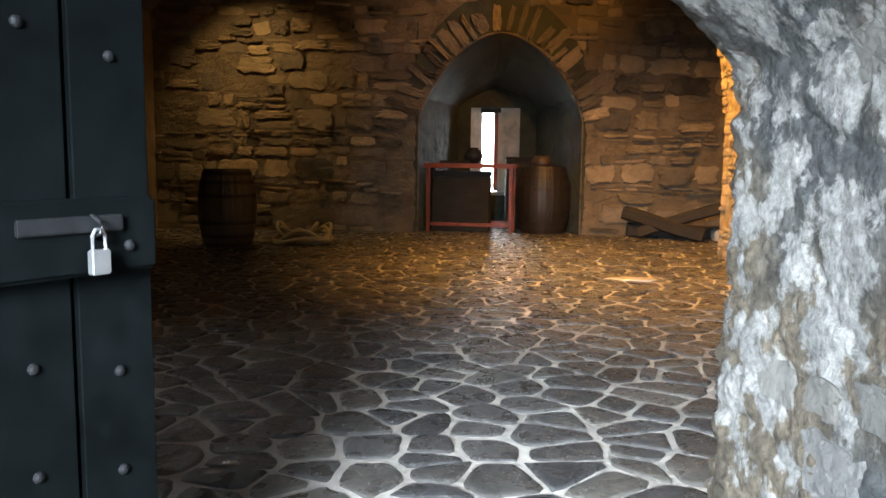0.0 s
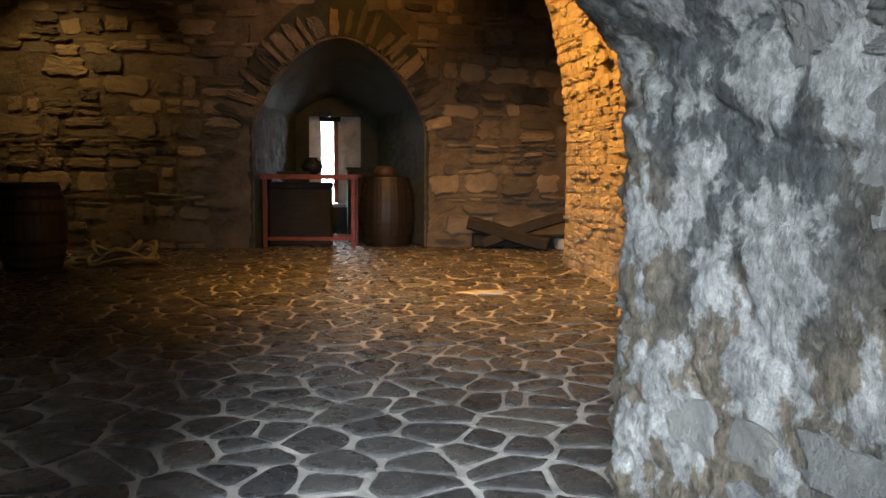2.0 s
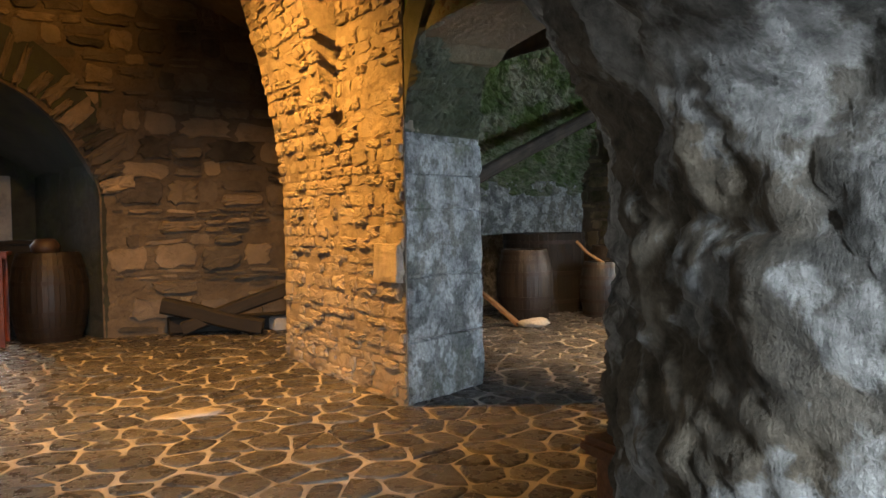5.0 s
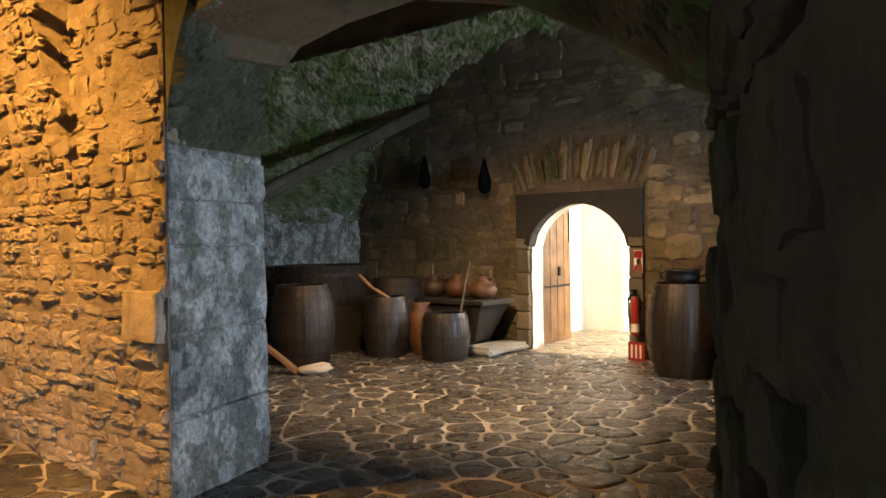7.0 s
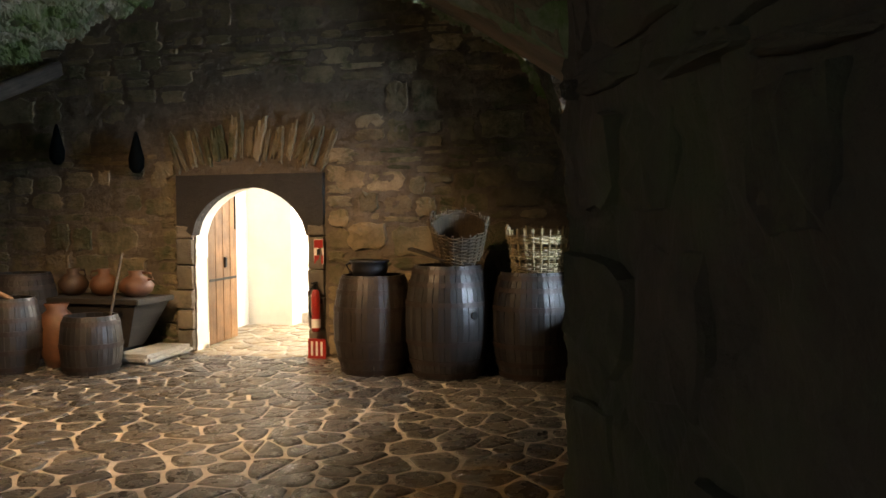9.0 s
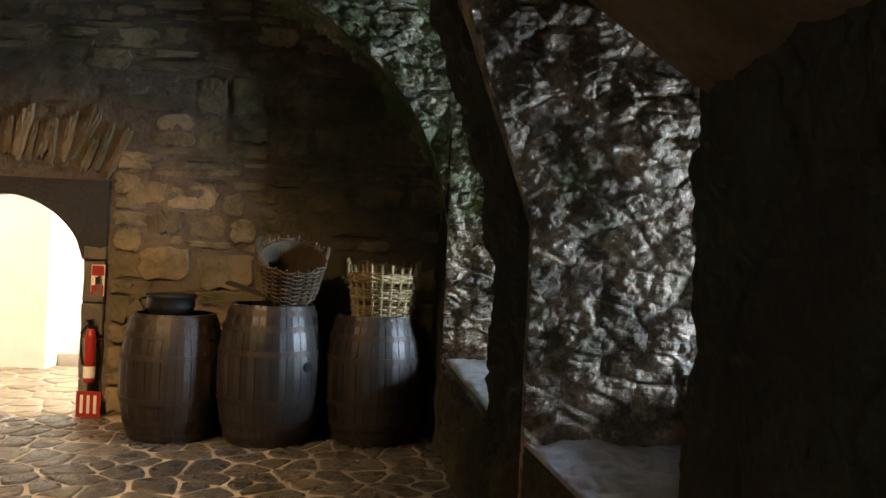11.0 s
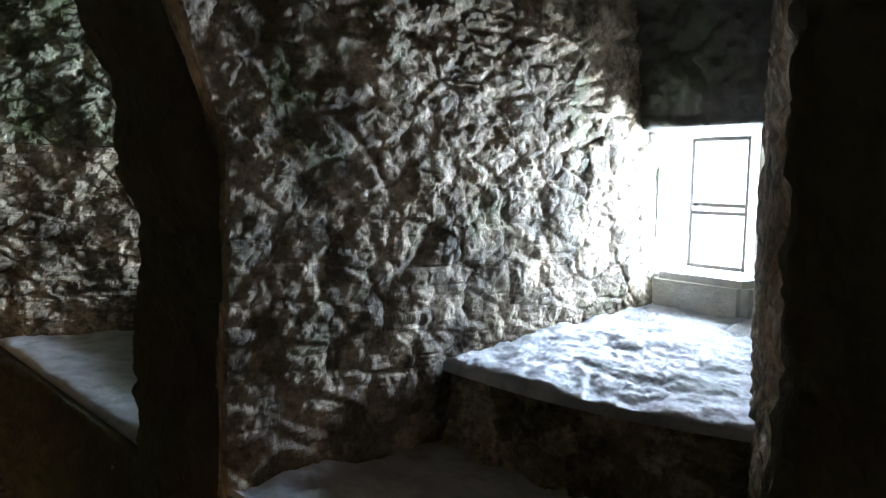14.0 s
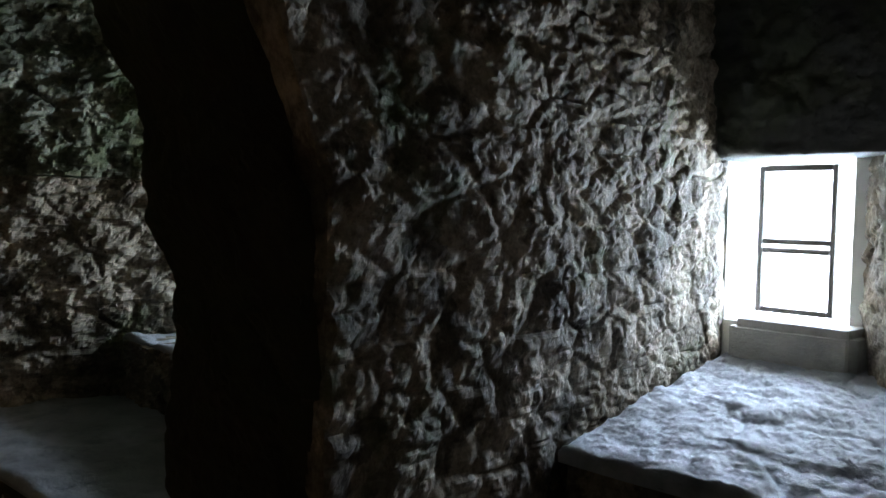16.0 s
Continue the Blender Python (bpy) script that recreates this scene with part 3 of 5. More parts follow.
def arch_west(u, v):
    y = 2.6 + 3.1 * u
    return Vector((2.76 - 0.29 * u, y, arch_low(y) + v * (4.4 - arch_low(y)))), -X


def arch_soffit(u, v):
    y = 2.6 + 3.0 * u
    return Vector((2.76 - 0.29 * u + 0.86 * v, y, arch_low(y) + 0.25 * v)), -Z


sheet("wall_arch", arch_west, 150, 90, EASTSTONE, (0.8, 0, 0), lambda p: crag_height(p, 0.035), "dark stone wall over the wide arch", "wall", smooth=False)
sheet("ceiling_arch", arch_soffit, 150, 50, MOSSY, (0, 0, 0.5), lambda p: crag_height(p, 0.04), "rough stone underside of the wide arch", "ceiling", smooth=False)

# south stub of the dividing wall
STUB = [(2.70, 2.60), (2.76, 2.68), (3.1, 2.69), (3.60, 2.68), (3.68, 2.56)]
sheet("wall_stub", lambda u, v: (lambda q: (Vector((q[0].x, q[0].y, v * 4.4)), q[1]))(along(STUB, u)), 70, 240, SHADED_STONE, (0, -0.5, 0), lambda p: 0.03 * plates(p, 0.4, 0.26, 0.2) + 0.02 * noise.fractal(p * 6, 0.55, 2.1, 5), "stone end of the dividing wall, shade in its colour", "wall", smooth=False)
block("wall_stub_core", (2.80, 1.55, 0), (3.58, 2.60, 4.4), SHADED_STONE, "solid core of the dividing wall", "wall")

# north end: recess beside the dividing wall
block("wall_alcove", (3.72, 8.0, 0), (3.98, 11.5, 4.5), MORTAR, "dark stone wall of the alcove", "wall")
block("wall_room_corner", (2.75, 7.9, 0), (3.99, 8.09, 4.5), MORTAR, "end of the dividing wall", "wall")


# vault over the first room
def vault_one(u, v):
    a = math.pi * u
    x = -0.85 - 4.65 * math.cos(a)
    return Vector((x, 0.5 + 11.2 * v, 2.7 + 1.75 * math.sin(a))), Vector((math.cos(a) * 0.6, 0, -1)).normalized()


sheet("ceiling_front", vault_one, 40, 60, RUBBLE, (0, 0, 1.2), lambda p: rock_height(p, 0.35, 0.04), "dark rubble stone barrel vault", "ceiling")

# unseen slab and block, added only to stop sky light leaking in
block("roof", (-5.9, 0.2, 4.65), (12.3, 13.0, 4.95), DARK_MORTAR, "unseen slab that keeps sky light out", "ceiling")
block("wall_far_north", (3.9, 11.2, 0), (8.9, 11.6, 4.64), DARK_MORTAR, "unseen block that keeps light out behind the second room", "wall")
# second room: vault, end wall, north and south walls
VC, VR, VS, VT = 6.95, 3.82, 1.65, 2.38


def vault_two(u, v):
    a = math.pi * u
    n = Vector((0, math.cos(a) * 0.8, -math.sin(a))).normalized()
    x, z = 3.2 + 5.4 * v, VS + VT * math.sin(a)
    if a < 0.87:
        cut = min(1.0, max(0.0, (8.04 - x + 0.06 * noise.noise(Vector((x, 3 * z, 0)))) / 0.22))
        z += cut * max(0.0, 3.47 - z)
    return Vector((x, VC - VR * math.cos(a), z)), n


sheet("ceiling_vault", vault_two, 420, 260, MOSSY, (0, 0, 1.4), lambda p: rough_masonry(p, 0.12), "rough green-stained stone barrel vault", "ceiling", smooth=False)


def lunette(u, v):
    """The wall over the ledge's east side, between the vault's curve and the south."""
    a = 0.90 * v
    y, z = VC - VR * math.cos(a), VS + VT * math.sin(a)
    return Vector((7.84, 2.9 + (y + 0.03 - 2.9) * (1 - u), z)), -X


sheet("wall_lunette", lunette, 120, 160, MOSS_ROCK, (0.7, 0, 0), lambda p: rough_masonry(p, 0.06), "mossy stone side of the ledge recess below the vault", "wall", smooth=False)
sheet("wall_room_north", flat((3.9, 10.72, 0), (4.7, 0, 0), (0, 0, 1.9), -Y), 130, 60, PIER, (0, 0.4, 0), lambda p: rock_height(p, 0.34, 0.03), "pale stained stone wall behind the barrels", "wall")

DC, DH = 6.83, 0.69


def door_open(y, z):
    f = min(1.0, abs(y - DC) / DH)
    return abs(y - DC) < DH and z < 1.30 + 0.52 * (1 - f ** 2.0) ** 0.62


wall_east = wall_with_arch("wall_east", lambda u, v: (Vector((8.52, 10.9 - u, v)), -X), 8.2, 4.5, 220, lambda u, v: door_open(10.9 - u, v), 0.02, DARK_MORTAR, "brown rubble stone end wall with an arched doorway", lambda p: 1.35 * rubble_relief(p) + 0.006)

# corridor beyond the doorway
DEEP = 8.80


def door_reveal(u, v):
    a = math.pi * u
    w = 0.02 + DH * 1.0
    if u < 0.3:
        y, z = DC + w, 1.30 * u / 0.3
    elif u > 0.7:
        y, z = DC - w, 1.30 * (1 - u) / 0.3
    else:
        k = (u - 0.3) / 0.4
        f = 1 - 2 * k
        y, z = DC + w * f, 1.30 + 0.53 * (1 - abs(f) ** 2.0) ** 0.62
    return Vector((8.5 + (DEEP - 8.5) * v, y, z)), Vector((0, DC - y, 1.0 - z)).normalized()


structure(sheet("wall_door_reveal", door_reveal, 60, 10, PLASTER, (0, 0, 0.001), soft(0.006, 5), "whitewashed reveal of the arched doorway", "wall"), "whitewashed reveal of the arched doorway", "wall")
block("wall_corridor_left", (8.84, 8.12, 0), (12.0, 8.5, 3.0), PLASTER, "cream plastered corridor wall", "wall")
block("wall_corridor_end", (11.35, 4.2, 0), (11.7, 8.2, 3.0), PLASTER, "cream plastered corridor end wall", "wall")
block("wall_corridor_right", (8.8, 4.2, 0), (11.7, 4.5, 3.0), PLASTER, "cream plastered corridor wall", "wall")
block("wall_corridor_near_left", (8.56, 7.56, 0), (8.82, 8.5, 3.0), PLASTER, "plastered wall beside the doorway", "wall")
block("wall_corridor_near_right", (8.56, 4.2, 0), (8.82, 6.10, 3.0), PLASTER, "plastered wall beside the doorway", "wall")
block("wall_corridor_over", (8.56, 6.10, 1.86), (8.82, 7.56, 3.0), PLASTER, "plastered wall above the doorway", "wall")
block("ceiling_corridor", (8.8, 4.2, 2.9), (12.0, 8.5, 3.2), PLASTER, "plastered corridor ceiling", "ceiling")
block("wall_corridor_pier", (10.72, 7.45, 0), (11.36, 8.13, 2.9), PLASTER, "white plastered pier in the corridor", "wall")
block("step_corridor", (11.0, 6.0, -0.02), (11.36, 7.44, 0.14), JOINT, "low stone step in the corridor", "step")

# south side of the second room: window recess, strip of wall, ledge recess
LEDGE = 0.67


def lean_east(z):
    """How far the strip and the edge of the recess lean into the room above shoulder height."""
    return 0.34 * max(0.0, z - 1.62)


def recess_left(u, v):
    p, n = along([(5.12, 2.87), (5.17, 2.10), (5.32, 1.05), (5.40, 0.70)], u)
    z = 3.4 * v
    return Vector((p.x + 0.01 * u, p.y + lean_east(z) * (1 - u), z)), Vector((-1, -0.1, 0)).normalized()


def recess_right(u, v):
    p, n = along([(3.58, 2.66), (3.78, 2.40), (4.10, 1.97), (4.40, 1.52), (4.63, 1.12), (4.93, 0.66)], u)
    return Vector((p.x, p.y, 3.4 * v)), -n if n.x < 0 else n


sheet("wall_recess_east", recess_left, 320, 440, RAW_ROCK, (0.4, 0, 0), lambda p: rough_masonry(p, 0.024) * min(1.0, max(0.0, p.y - 0.72) / 0.2), "rugged bare rock side of the window recess", "wall", smooth=False)
sheet("wall_recess_west", recess_right, 240, 320, RAW_ROCK, (-0.25, -0.3, 0), lambda p: rough_masonry(p, 0.022), "rugged bare rock side of the window recess", "wall", smooth=False)


def strip(u, v):
    p, n = along([(5.24, 2.74), (5.165, 2.855), (5.32, 2.93), (5.56, 2.96), (5.62, 2.86)], u)
    z = v * 3.4
    jut = 0.07 * math.exp(-((z - 1.60) / 0.13) ** 2)
    return Vector((p.x + 0.6 * lean_east(z), p.y + jut + 0.98 * lean_east(z), z)), n


sheet("wall_strip", strip, 60, 260, SHADED_STONE, (0.3, -0.06, 0), lambda p: 0.035 * plates(p, 0.5, 0.36, 0.2) + 0.022 * noise.fractal(p * 6, 0.55, 2.1, 5), "brown dressed stone strip between two recesses", "wall", smooth=False)
block("wall_strip_core", (5.47, 0.6, 0), (5.56, 2.84, 3.4), RAW_ROCK, "solid masonry between the recesses", "wall")


def ledge_east(z0, z1):
    def fn(u, v):
        p = Vector((7.80, 3.145, 0)).lerp(Vector((7.22, 0.95, 0)), u)
        z = z0 + (z1 - z0) * v
        return Vector((p.x + 0.12 * max(0.0, z - 2.2), p.y, z)), Vector((-1, 0.25, 0)).normalized()
    return fn


sheet("wall_ledge_east", ledge_east(LEDGE - 0.1, 1.72), 200, 110, RAW_ROCK, (0.5, 0, 0), lambda p: rough_masonry(p, 0.05), "rugged rock side of the ledge recess", "wall", smooth=False)
sheet("wall_ledge_east_top", ledge_east(1.71, 3.57), 200, 170, MOSS_ROCK, (0.5, 0, 0), lambda p: rough_masonry(p, 0.06), "mossy rugged rock above the ledge", "wall", smooth=False)
sheet("wall_ledge_west", flat((5.60, 2.86, 0.5), (0.7, -1.95, 0), (0, 0, 2.9), (1, 0.3, 0)), 60, 70, RAW_ROCK, (-0.1, 0, 0), lambda p: rock_height(p, 0.24, 0.03), "rugged rock side of the ledge recess", "wall")


def south_face(u, v):
    p = Vector((7.80, 3.16, 0)).lerp(Vector((8.62, 3.21, 0)), u)
    return Vector((p.x, p.y, 3.2 * v)), Y


sheet("wall_room_south", south_face, 24, 80, SHADED_STONE, (0, -0.5, 0), lambda p: rock_height(p, 0.3, 0.03), "stone corner of the room, shade in its colour", "wall")
sheet("wall_ledge", flat((7.86, 3.15, 0), (-2.3, -0.20, 0), (0, 0, LEDGE), Y), 160, 50, SHADED_STONE, (0, -2.3, 0), lambda p: crag_height(p, 0.03), "stone front of the low ledge", "wall")


def ledge_top(u, v):
    return Vector((7.9 - 2.35 * u, 3.12 - 0.20 * u - 2.25 * v, LEDGE + 0.012 + 0.05 * v)), Z


def ledge_sill(u, v):
    return Vector((7.75 - 2.05 * u, 2.30 - 1.40 * v, 0.98 + 0.10 * v)), Z


sheet("wall_far_sill_front", flat((7.75, 2.31, LEDGE - 0.05), (-2.05, 0, 0), (0, -0.03, 0.36), Y), 120, 40, RAW_ROCK, (0, -0.3, 0), lambda p: rough_masonry(p, 0.05), "rough stone front of the raised ledge sill", "wall", smooth=False)
sheet("window_sill_far", ledge_sill, 90, 70, SILLROCK, (0, 0, -0.03), lambda p: 0.03 * noise.fractal(p * 5, 0.7, 2.1, 5), "raised stone sill at the back of the ledge", "sill")
sheet("ledge", ledge_top, 90, 80, SILLROCK, (0, 0, -0.2), lambda p: 0.014 + 0.014 * noise.fractal(p * 5, 0.7, 2.1, 5), "worn grey stone ledge top", "ledge")
block("wall_ledge_back_left", (5.4, 0.62, 0), (6.48, 0.95, 3.4), RAW_ROCK, "rock back of the ledge recess", "wall")
block("wall_ledge_back_right", (7.02, 0.62, 0), (8.0, 0.95, 3.4), RAW_ROCK, "rock back of the ledge recess", "wall")
block("wall_ledge_back_low", (6.48, 0.62, 0), (7.02, 0.95, 1.2), RAW_ROCK, "rock back of the ledge recess", "wall")
block("wall_ledge_back_top", (6.48, 0.62, 1.98), (7.02, 0.95, 3.4), RAW_ROCK, "rock back of the ledge recess", "wall")
sheet("ceiling_ledge", flat((5.4, 3.3, 3.42), (2.6, 0, 0), (0, -2.6, -0.9), -Z), 70, 60, MOSSY, (0, 0, 0.8), lambda p: rock_height(p, 0.25, 0.05), "mossy rock top of the ledge recess", "ceiling")


# window recess floor, sloping sill, window wall
def step_top(u, v):
    return Vector((3.5 + 1.66 * u, 2.66 + 0.2 * u - 1.1 * v, LEDGE + 0.04)), Z


sheet("step", step_top, 100, 80, SILLROCK, (0, 0, -0.08), lambda p: 0.03 * noise.fractal(p * 5, 0.7, 2.1, 5), "stone step in the window recess", "step")


def sill_top(u, v):
    front = Vector((3.98, 1.84, 0)).lerp(Vector((5.13, 2.13, 0)), u)
    front += Vector((-0.02, 0.09, 0)) * math.sin(math.pi * u)
    rear = Vector((4.80, 0.80, 0)).lerp(Vector((5.36, 0.80, 0)), u)
    p = front.lerp(rear, v)
    return Vector((p.x, p.y, 0.985 + 0.085 * v)), Z


sheet("window_sill", sill_top, 140, 140, SILLROCK, (0, 0, -0.03), lambda p: 0.013 * noise.fractal(p * 8, 0.6, 2.2, 5) + 0.016 * plates(p, 0.26, 0.26, 0.3) + 0.012 * noise.fractal(p * 3, 0.9, 2.0, 2), "wide worn stone sill below the small window", "sill")


def sill_front(u, v):
    p, _ = sill_top(u, 0.0)
    return Vector((p.x, p.y - 0.015 - 0.03 * v, LEDGE - 0.05 + 0.35 * v)), Vector((-0.25, 1, 0)).normalized()


sheet("wall_sill_front", sill_front, 120, 44, RAW_ROCK, (0, -0.3, 0), lambda p: rough_masonry(p, 0.04), "rough stone front of the raised sill", "wall", smooth=False)
sheet("wall_step_front", flat((3.48, 2.67, 0), (1.68, 0.20, 0), (0, 0, LEDGE + 0.02), Y), 130, 60, SHADED_STONE, (0, -0.2, 0), lambda p: crag_height(p, 0.025), "rough stone front of the step", "wall", smooth=False)
block("wall_window_left", (5.375, 0.42, 0), (5.75, 0.80, 3.4), PLASTER, "pale stone beside the small window", "wall")
block("wall_window_right", (4.4, 0.42, 0), (4.93, 0.74, 3.4), PLASTER, "pale stone beside the small window", "wall")
block("wall_window_low", (4.93, 0.42, 0), (5.374, 0.80, 1.20), PLASTER, "pale stone below the small window", "wall")
sheet("wall_window_top", flat((5.62, 0.98, 1.82), (-1.1, 0, 0), (0, 0.25, 1.6), Y), 110, 150, SHADED_LINTEL, (0, -0.55, 0), lambda p: crag_height(p, 0.03), "stone lintel above the small window, shade in its colour", "wall")
sheet("ceiling_recess_south", flat((3.3, 3.3, 3.42), (2.3, 0, 0), (0, -2.6, -0.5), -Z), 50, 50, RAW_ROCK, (0, 0, 0.8), lambda p: rock_height(p, 0.25, 0.04), "rugged rock top of the window recess", "ceiling")
block("wall_south_over", (3.3, 2.3, 3.45), (8.6, 3.0, 4.5), EASTSTONE, "stone wall above the recesses", "wall")


# daylight backdrops seen through the windows
def backdrop(name, lo, hi, glow):
    m, t, bsdf = material("bright_sky")
    bsdf.inputs["Base Color"].default_value = (0.9, 0.95, 1, 1)
    bsdf.inputs["Emission Color"].default_value = (0.88, 0.94, 1, 1)
    bsdf.inputs["Emission Strength"].default_value = glow
    return structure(part(name, box(bmesh.new(), lo, hi), m), "bright overcast sky seen through the window", "sky")


backdrop("backdrop_north", (-3.0, 16.0, -0.3), (3.0, 16.1, 4.0), 10.0)
backdrop("backdrop_south", (2.0, -2.2, -0.3), (9.5, -2.1, 4.5), 4.0)

# ---- barrels ----


def stave_mesh(r, h, bulge, n):
    bm = bmesh.new()
    rows = []
    half = math.pi / n * 0.965
    for j in range(9):
        z = h * j / 8
        f = 1 - bulge * (2 * j / 8 - 1) ** 2
        ro, ri = r * f, r * f - 0.028
        rows.append([bm.verts.new((math.cos(a) * q, math.sin(a) * q, z)) for q, a in ((ro * 0.994, -half), (ro * 1.004, 0), (ro * 0.994, half), (ri, half), (ri, -half))])
    for a, b in zip(rows, rows[1:]):
        for k in range(5):
            bm.faces.new((a[k], a[(k + 1) % 5], b[(k + 1) % 5], b[k]))
    bm.faces.new(rows[0][::-1])
    bm.faces.new(rows[-1])
    me = bpy.data.meshes.new("stave")
    bm.normal_update()
    bm.to_mesh(me)
    bm.free()
    return me


def barrel(m, r, h, label, wood, bulge=0.22, n=22, hoops=(0.05, 0.16, 0.33, 0.67, 0.84, 0.95), lid=True, bung=None, group="barrels"):
    b = thing("barrel", m, label, "barrel", group)
    me = stave_mesh(r, h, bulge, n)
    me.materials.append(wood)
    for k in range(n):
        s = new("stave", me)
        s.parent = b
        s.matrix_local = Matrix.Rotation(2 * math.pi * k / n, 4, "Z")
    for f in hoops:
        prof = []
        for dz in (-0.022, 0.022):
            g = f + dz / h
            prof.append((r * (1 - bulge * (2 * g - 1) ** 2) + 0.006, g * h))
        bm = bmesh.new()
        lathe(bm, [(prof[0][0] - 0.01, prof[0][1]), prof[0], prof[1], (prof[1][0] - 0.01, prof[1][1])], 40, cap=False)
        part("hoop", bm, HOOP, b)
    top = r * (1 - bulge)
    if lid:
        part("head", lathe(bmesh.new(), [(top - 0.03, h - 0.065), (top - 0.03, h - 0.035)], 32), wood, b)
    else:
        part("bottom", lathe(bmesh.new(), [(top - 0.03, 0.03), (top - 0.03, 0.06)], 32), wood, b)
    if bung:
        a, z = bung
        bm = lathe(bmesh.new(), [(0.030, -0.02), (0.036, 0.012), (0.024, 0.014)], 14)
        o = part("bung_hole", bm, PITCH, b, "black bung hole")
        f = 1 - bulge * (2 * z / h - 1) ** 2
        o.matrix_local = Matrix.Rotation(a, 4, "Z") @ Matrix.Translation((r * f, 0, z)) @ Matrix.Rotation(math.pi / 2, 4, "Y")
    return b


SEEN = math.radians(200)
barrel(pose(-3.56, 8.42, 0), 0.36, 0.97, "brown oak barrel standing beside coiled rope", BROWN_OAK)
barrel(pose(0.58, 10.84, 0, 0, 0, 10), 0.42, 1.02, "large dark oak barrel in the window recess", BARREL_WOOD)
barrel(pose(6.02, 8.98, 0, 0, 0, 8), 0.37, 0.92, "brown oak barrel with faded hoops", BARREL_WOOD)
barrel(pose(7.06, 8.66, 0, 0, 0, 5), 0.29, 0.73, "small tapered wooden churn barrel with a leaning stick", GREY_WOOD, 0.20, 18, (0.08, 0.3, 0.55, 0.72, 0.93))
barrel(pose(7.24, 7.86, 0), 0.29, 0.56, "low open dark wooden tub", GREY_WOOD, 0.16, 18, (0.12, 0.5, 0.88), False)
barrel(pose(7.92, 5.19, 0, 0, 0, 12), 0.385, 0.94, "dark oak barrel with an iron pot on its lid", BARREL_WOOD)
barrel(pose(7.92, 4.45, 0, 0, 0, 3), 0.40, 1.04, "grey-blue oak barrel with a black bung hole", GREY_WOOD, bung=(math.radians(229), 0.60))
barrel(pose(8.05, 3.66, 0, 0, 0, 7), 0.39, 0.98, "weathered oak barrel carrying a wicker basket", GREY_WOOD)


# ---- entrance ----
BLACK_PAINT = plain_material("black_painted_wood", (0.0022, 0.003, 0.0032), 0.7, 0, 0.5, 9, 0.004)
BLACK_PAINT.node_tree.nodes["Principled BSDF"].inputs["Specular IOR Level"].default_value = 0.04
leaf = thing("entrance_door", pose(-1.14, 0.10, 0, 0, 0, -122), "open black plank door with iron studs and a padlock", "door")
for k in range(6):
    part("plank", box(bmesh.new(), (0.17 * k + 0.003, -0.03, 0.02), (0.17 * k + 0.167, 0.03, 2.15), 0.006), BLACK_PAINT, leaf)
for z in (0.35, 1.05, 1.75):
    part("rail", box(bmesh.new(), (0.02, 0.034, z - 0.07), (1.0, 0.075, z + 0.07), 0.008), BLACK_PAINT, leaf)
STUD = lathe(bmesh.new(), [(0.011, 0), (0.010, 0.005), (0.004, 0.008)], 10, Matrix.Rotation(-math.pi / 2, 4, "X"))
stud_mesh = bpy.data.meshes.new("stud")
STUD.to_mesh(stud_mesh)
STUD.free()
stud_mesh.materials.append(IRON)
for z, y in ((0.35, 0.076), (0.60, 0.031), (0.80, 0.031), (1.05, 0.076), (1.40, 0.031), (1.75, 0.076)):
    for k in range(6):
        o = new("stud", stud_mesh)
        o.parent = leaf
        o.location = (0.085 + 0.17 * k, y, z + (0.02 if k % 2 else -0.02))
part("hasp", box(bmesh.new(), (0.10, 0.077, 1.06), (0.30, 0.085, 1.09), 0.003), IRON, leaf)
part("staple", tube(bmesh.new(), [(0.16, 0.078, 1.09), (0.16, 0.105, 1.08), (0.16, 0.105, 1.06), (0.16, 0.078, 1.05)], 0.004), IRON, leaf)
lock = part("padlock", box(bmesh.new(), (0.141, 0.088, 0.985), (0.179, 0.106, 1.030), 0.003), STEEL, leaf, "shiny steel padlock")
part("shackle", tube(bmesh.new(), [(0.148, 0.097, 1.026), (0.148, 0.097, 1.055), (0.154, 0.097, 1.066), (0.166, 0.097, 1.066), (0.172, 0.097, 1.055), (0.172, 0.097, 1.026)], 0.0035), STEEL, lock)

bolt = thing("iron_bolt", pose(0.47, -0.07, 1.18), "black iron bolt keeper fixed in the jamb", "bolt")
part("spike", tube(bmesh.new(), [(0.12, 0, -0.02), (0.0, 0.0, 0.0), (-0.03, 0.015, 0.004), (-0.05, 0.04, 0.006)], [0.024, 0.022, 0.016, 0.006]), IRON, bolt)
part("plate", box(bmesh.new(), (-0.02, -0.07, -0.04), (0.02, 0.012, 0.04), 0.008), IRON, bolt)

# ---- first room ----
ROPE = plain_material("hemp_rope", (0.30, 0.25, 0.15), 0.85, 0, 0.35, 60, 0.008)
coil = thing("rope_coil", pose(-2.75, 8.75, 0), "loose heap of pale hemp rope on the floor", "rope")
rng = random.Random(3)
for k in range(9):
    pts, r0, a0 = [], rng.uniform(0.18, 0.38), rng.uniform(0, 6)
    cx, cy = rng.uniform(-0.22, 0.22), rng.uniform(-0.12, 0.12)
    for i in range(26):
        a = a0 + i / 25 * 2 * math.pi * 1.05
        pts.append((cx + r0 * math.cos(a), cy + 0.72 * r0 * math.sin(a), 0.03 + 0.030 * k * (0.6 + 0.4 * math.sin(a * 2 + k)) + 0.02 * math.sin(3 * a)))
    part("strand", tube(bmesh.new(), pts, 0.026, 7), ROPE, coil, smooth=True)

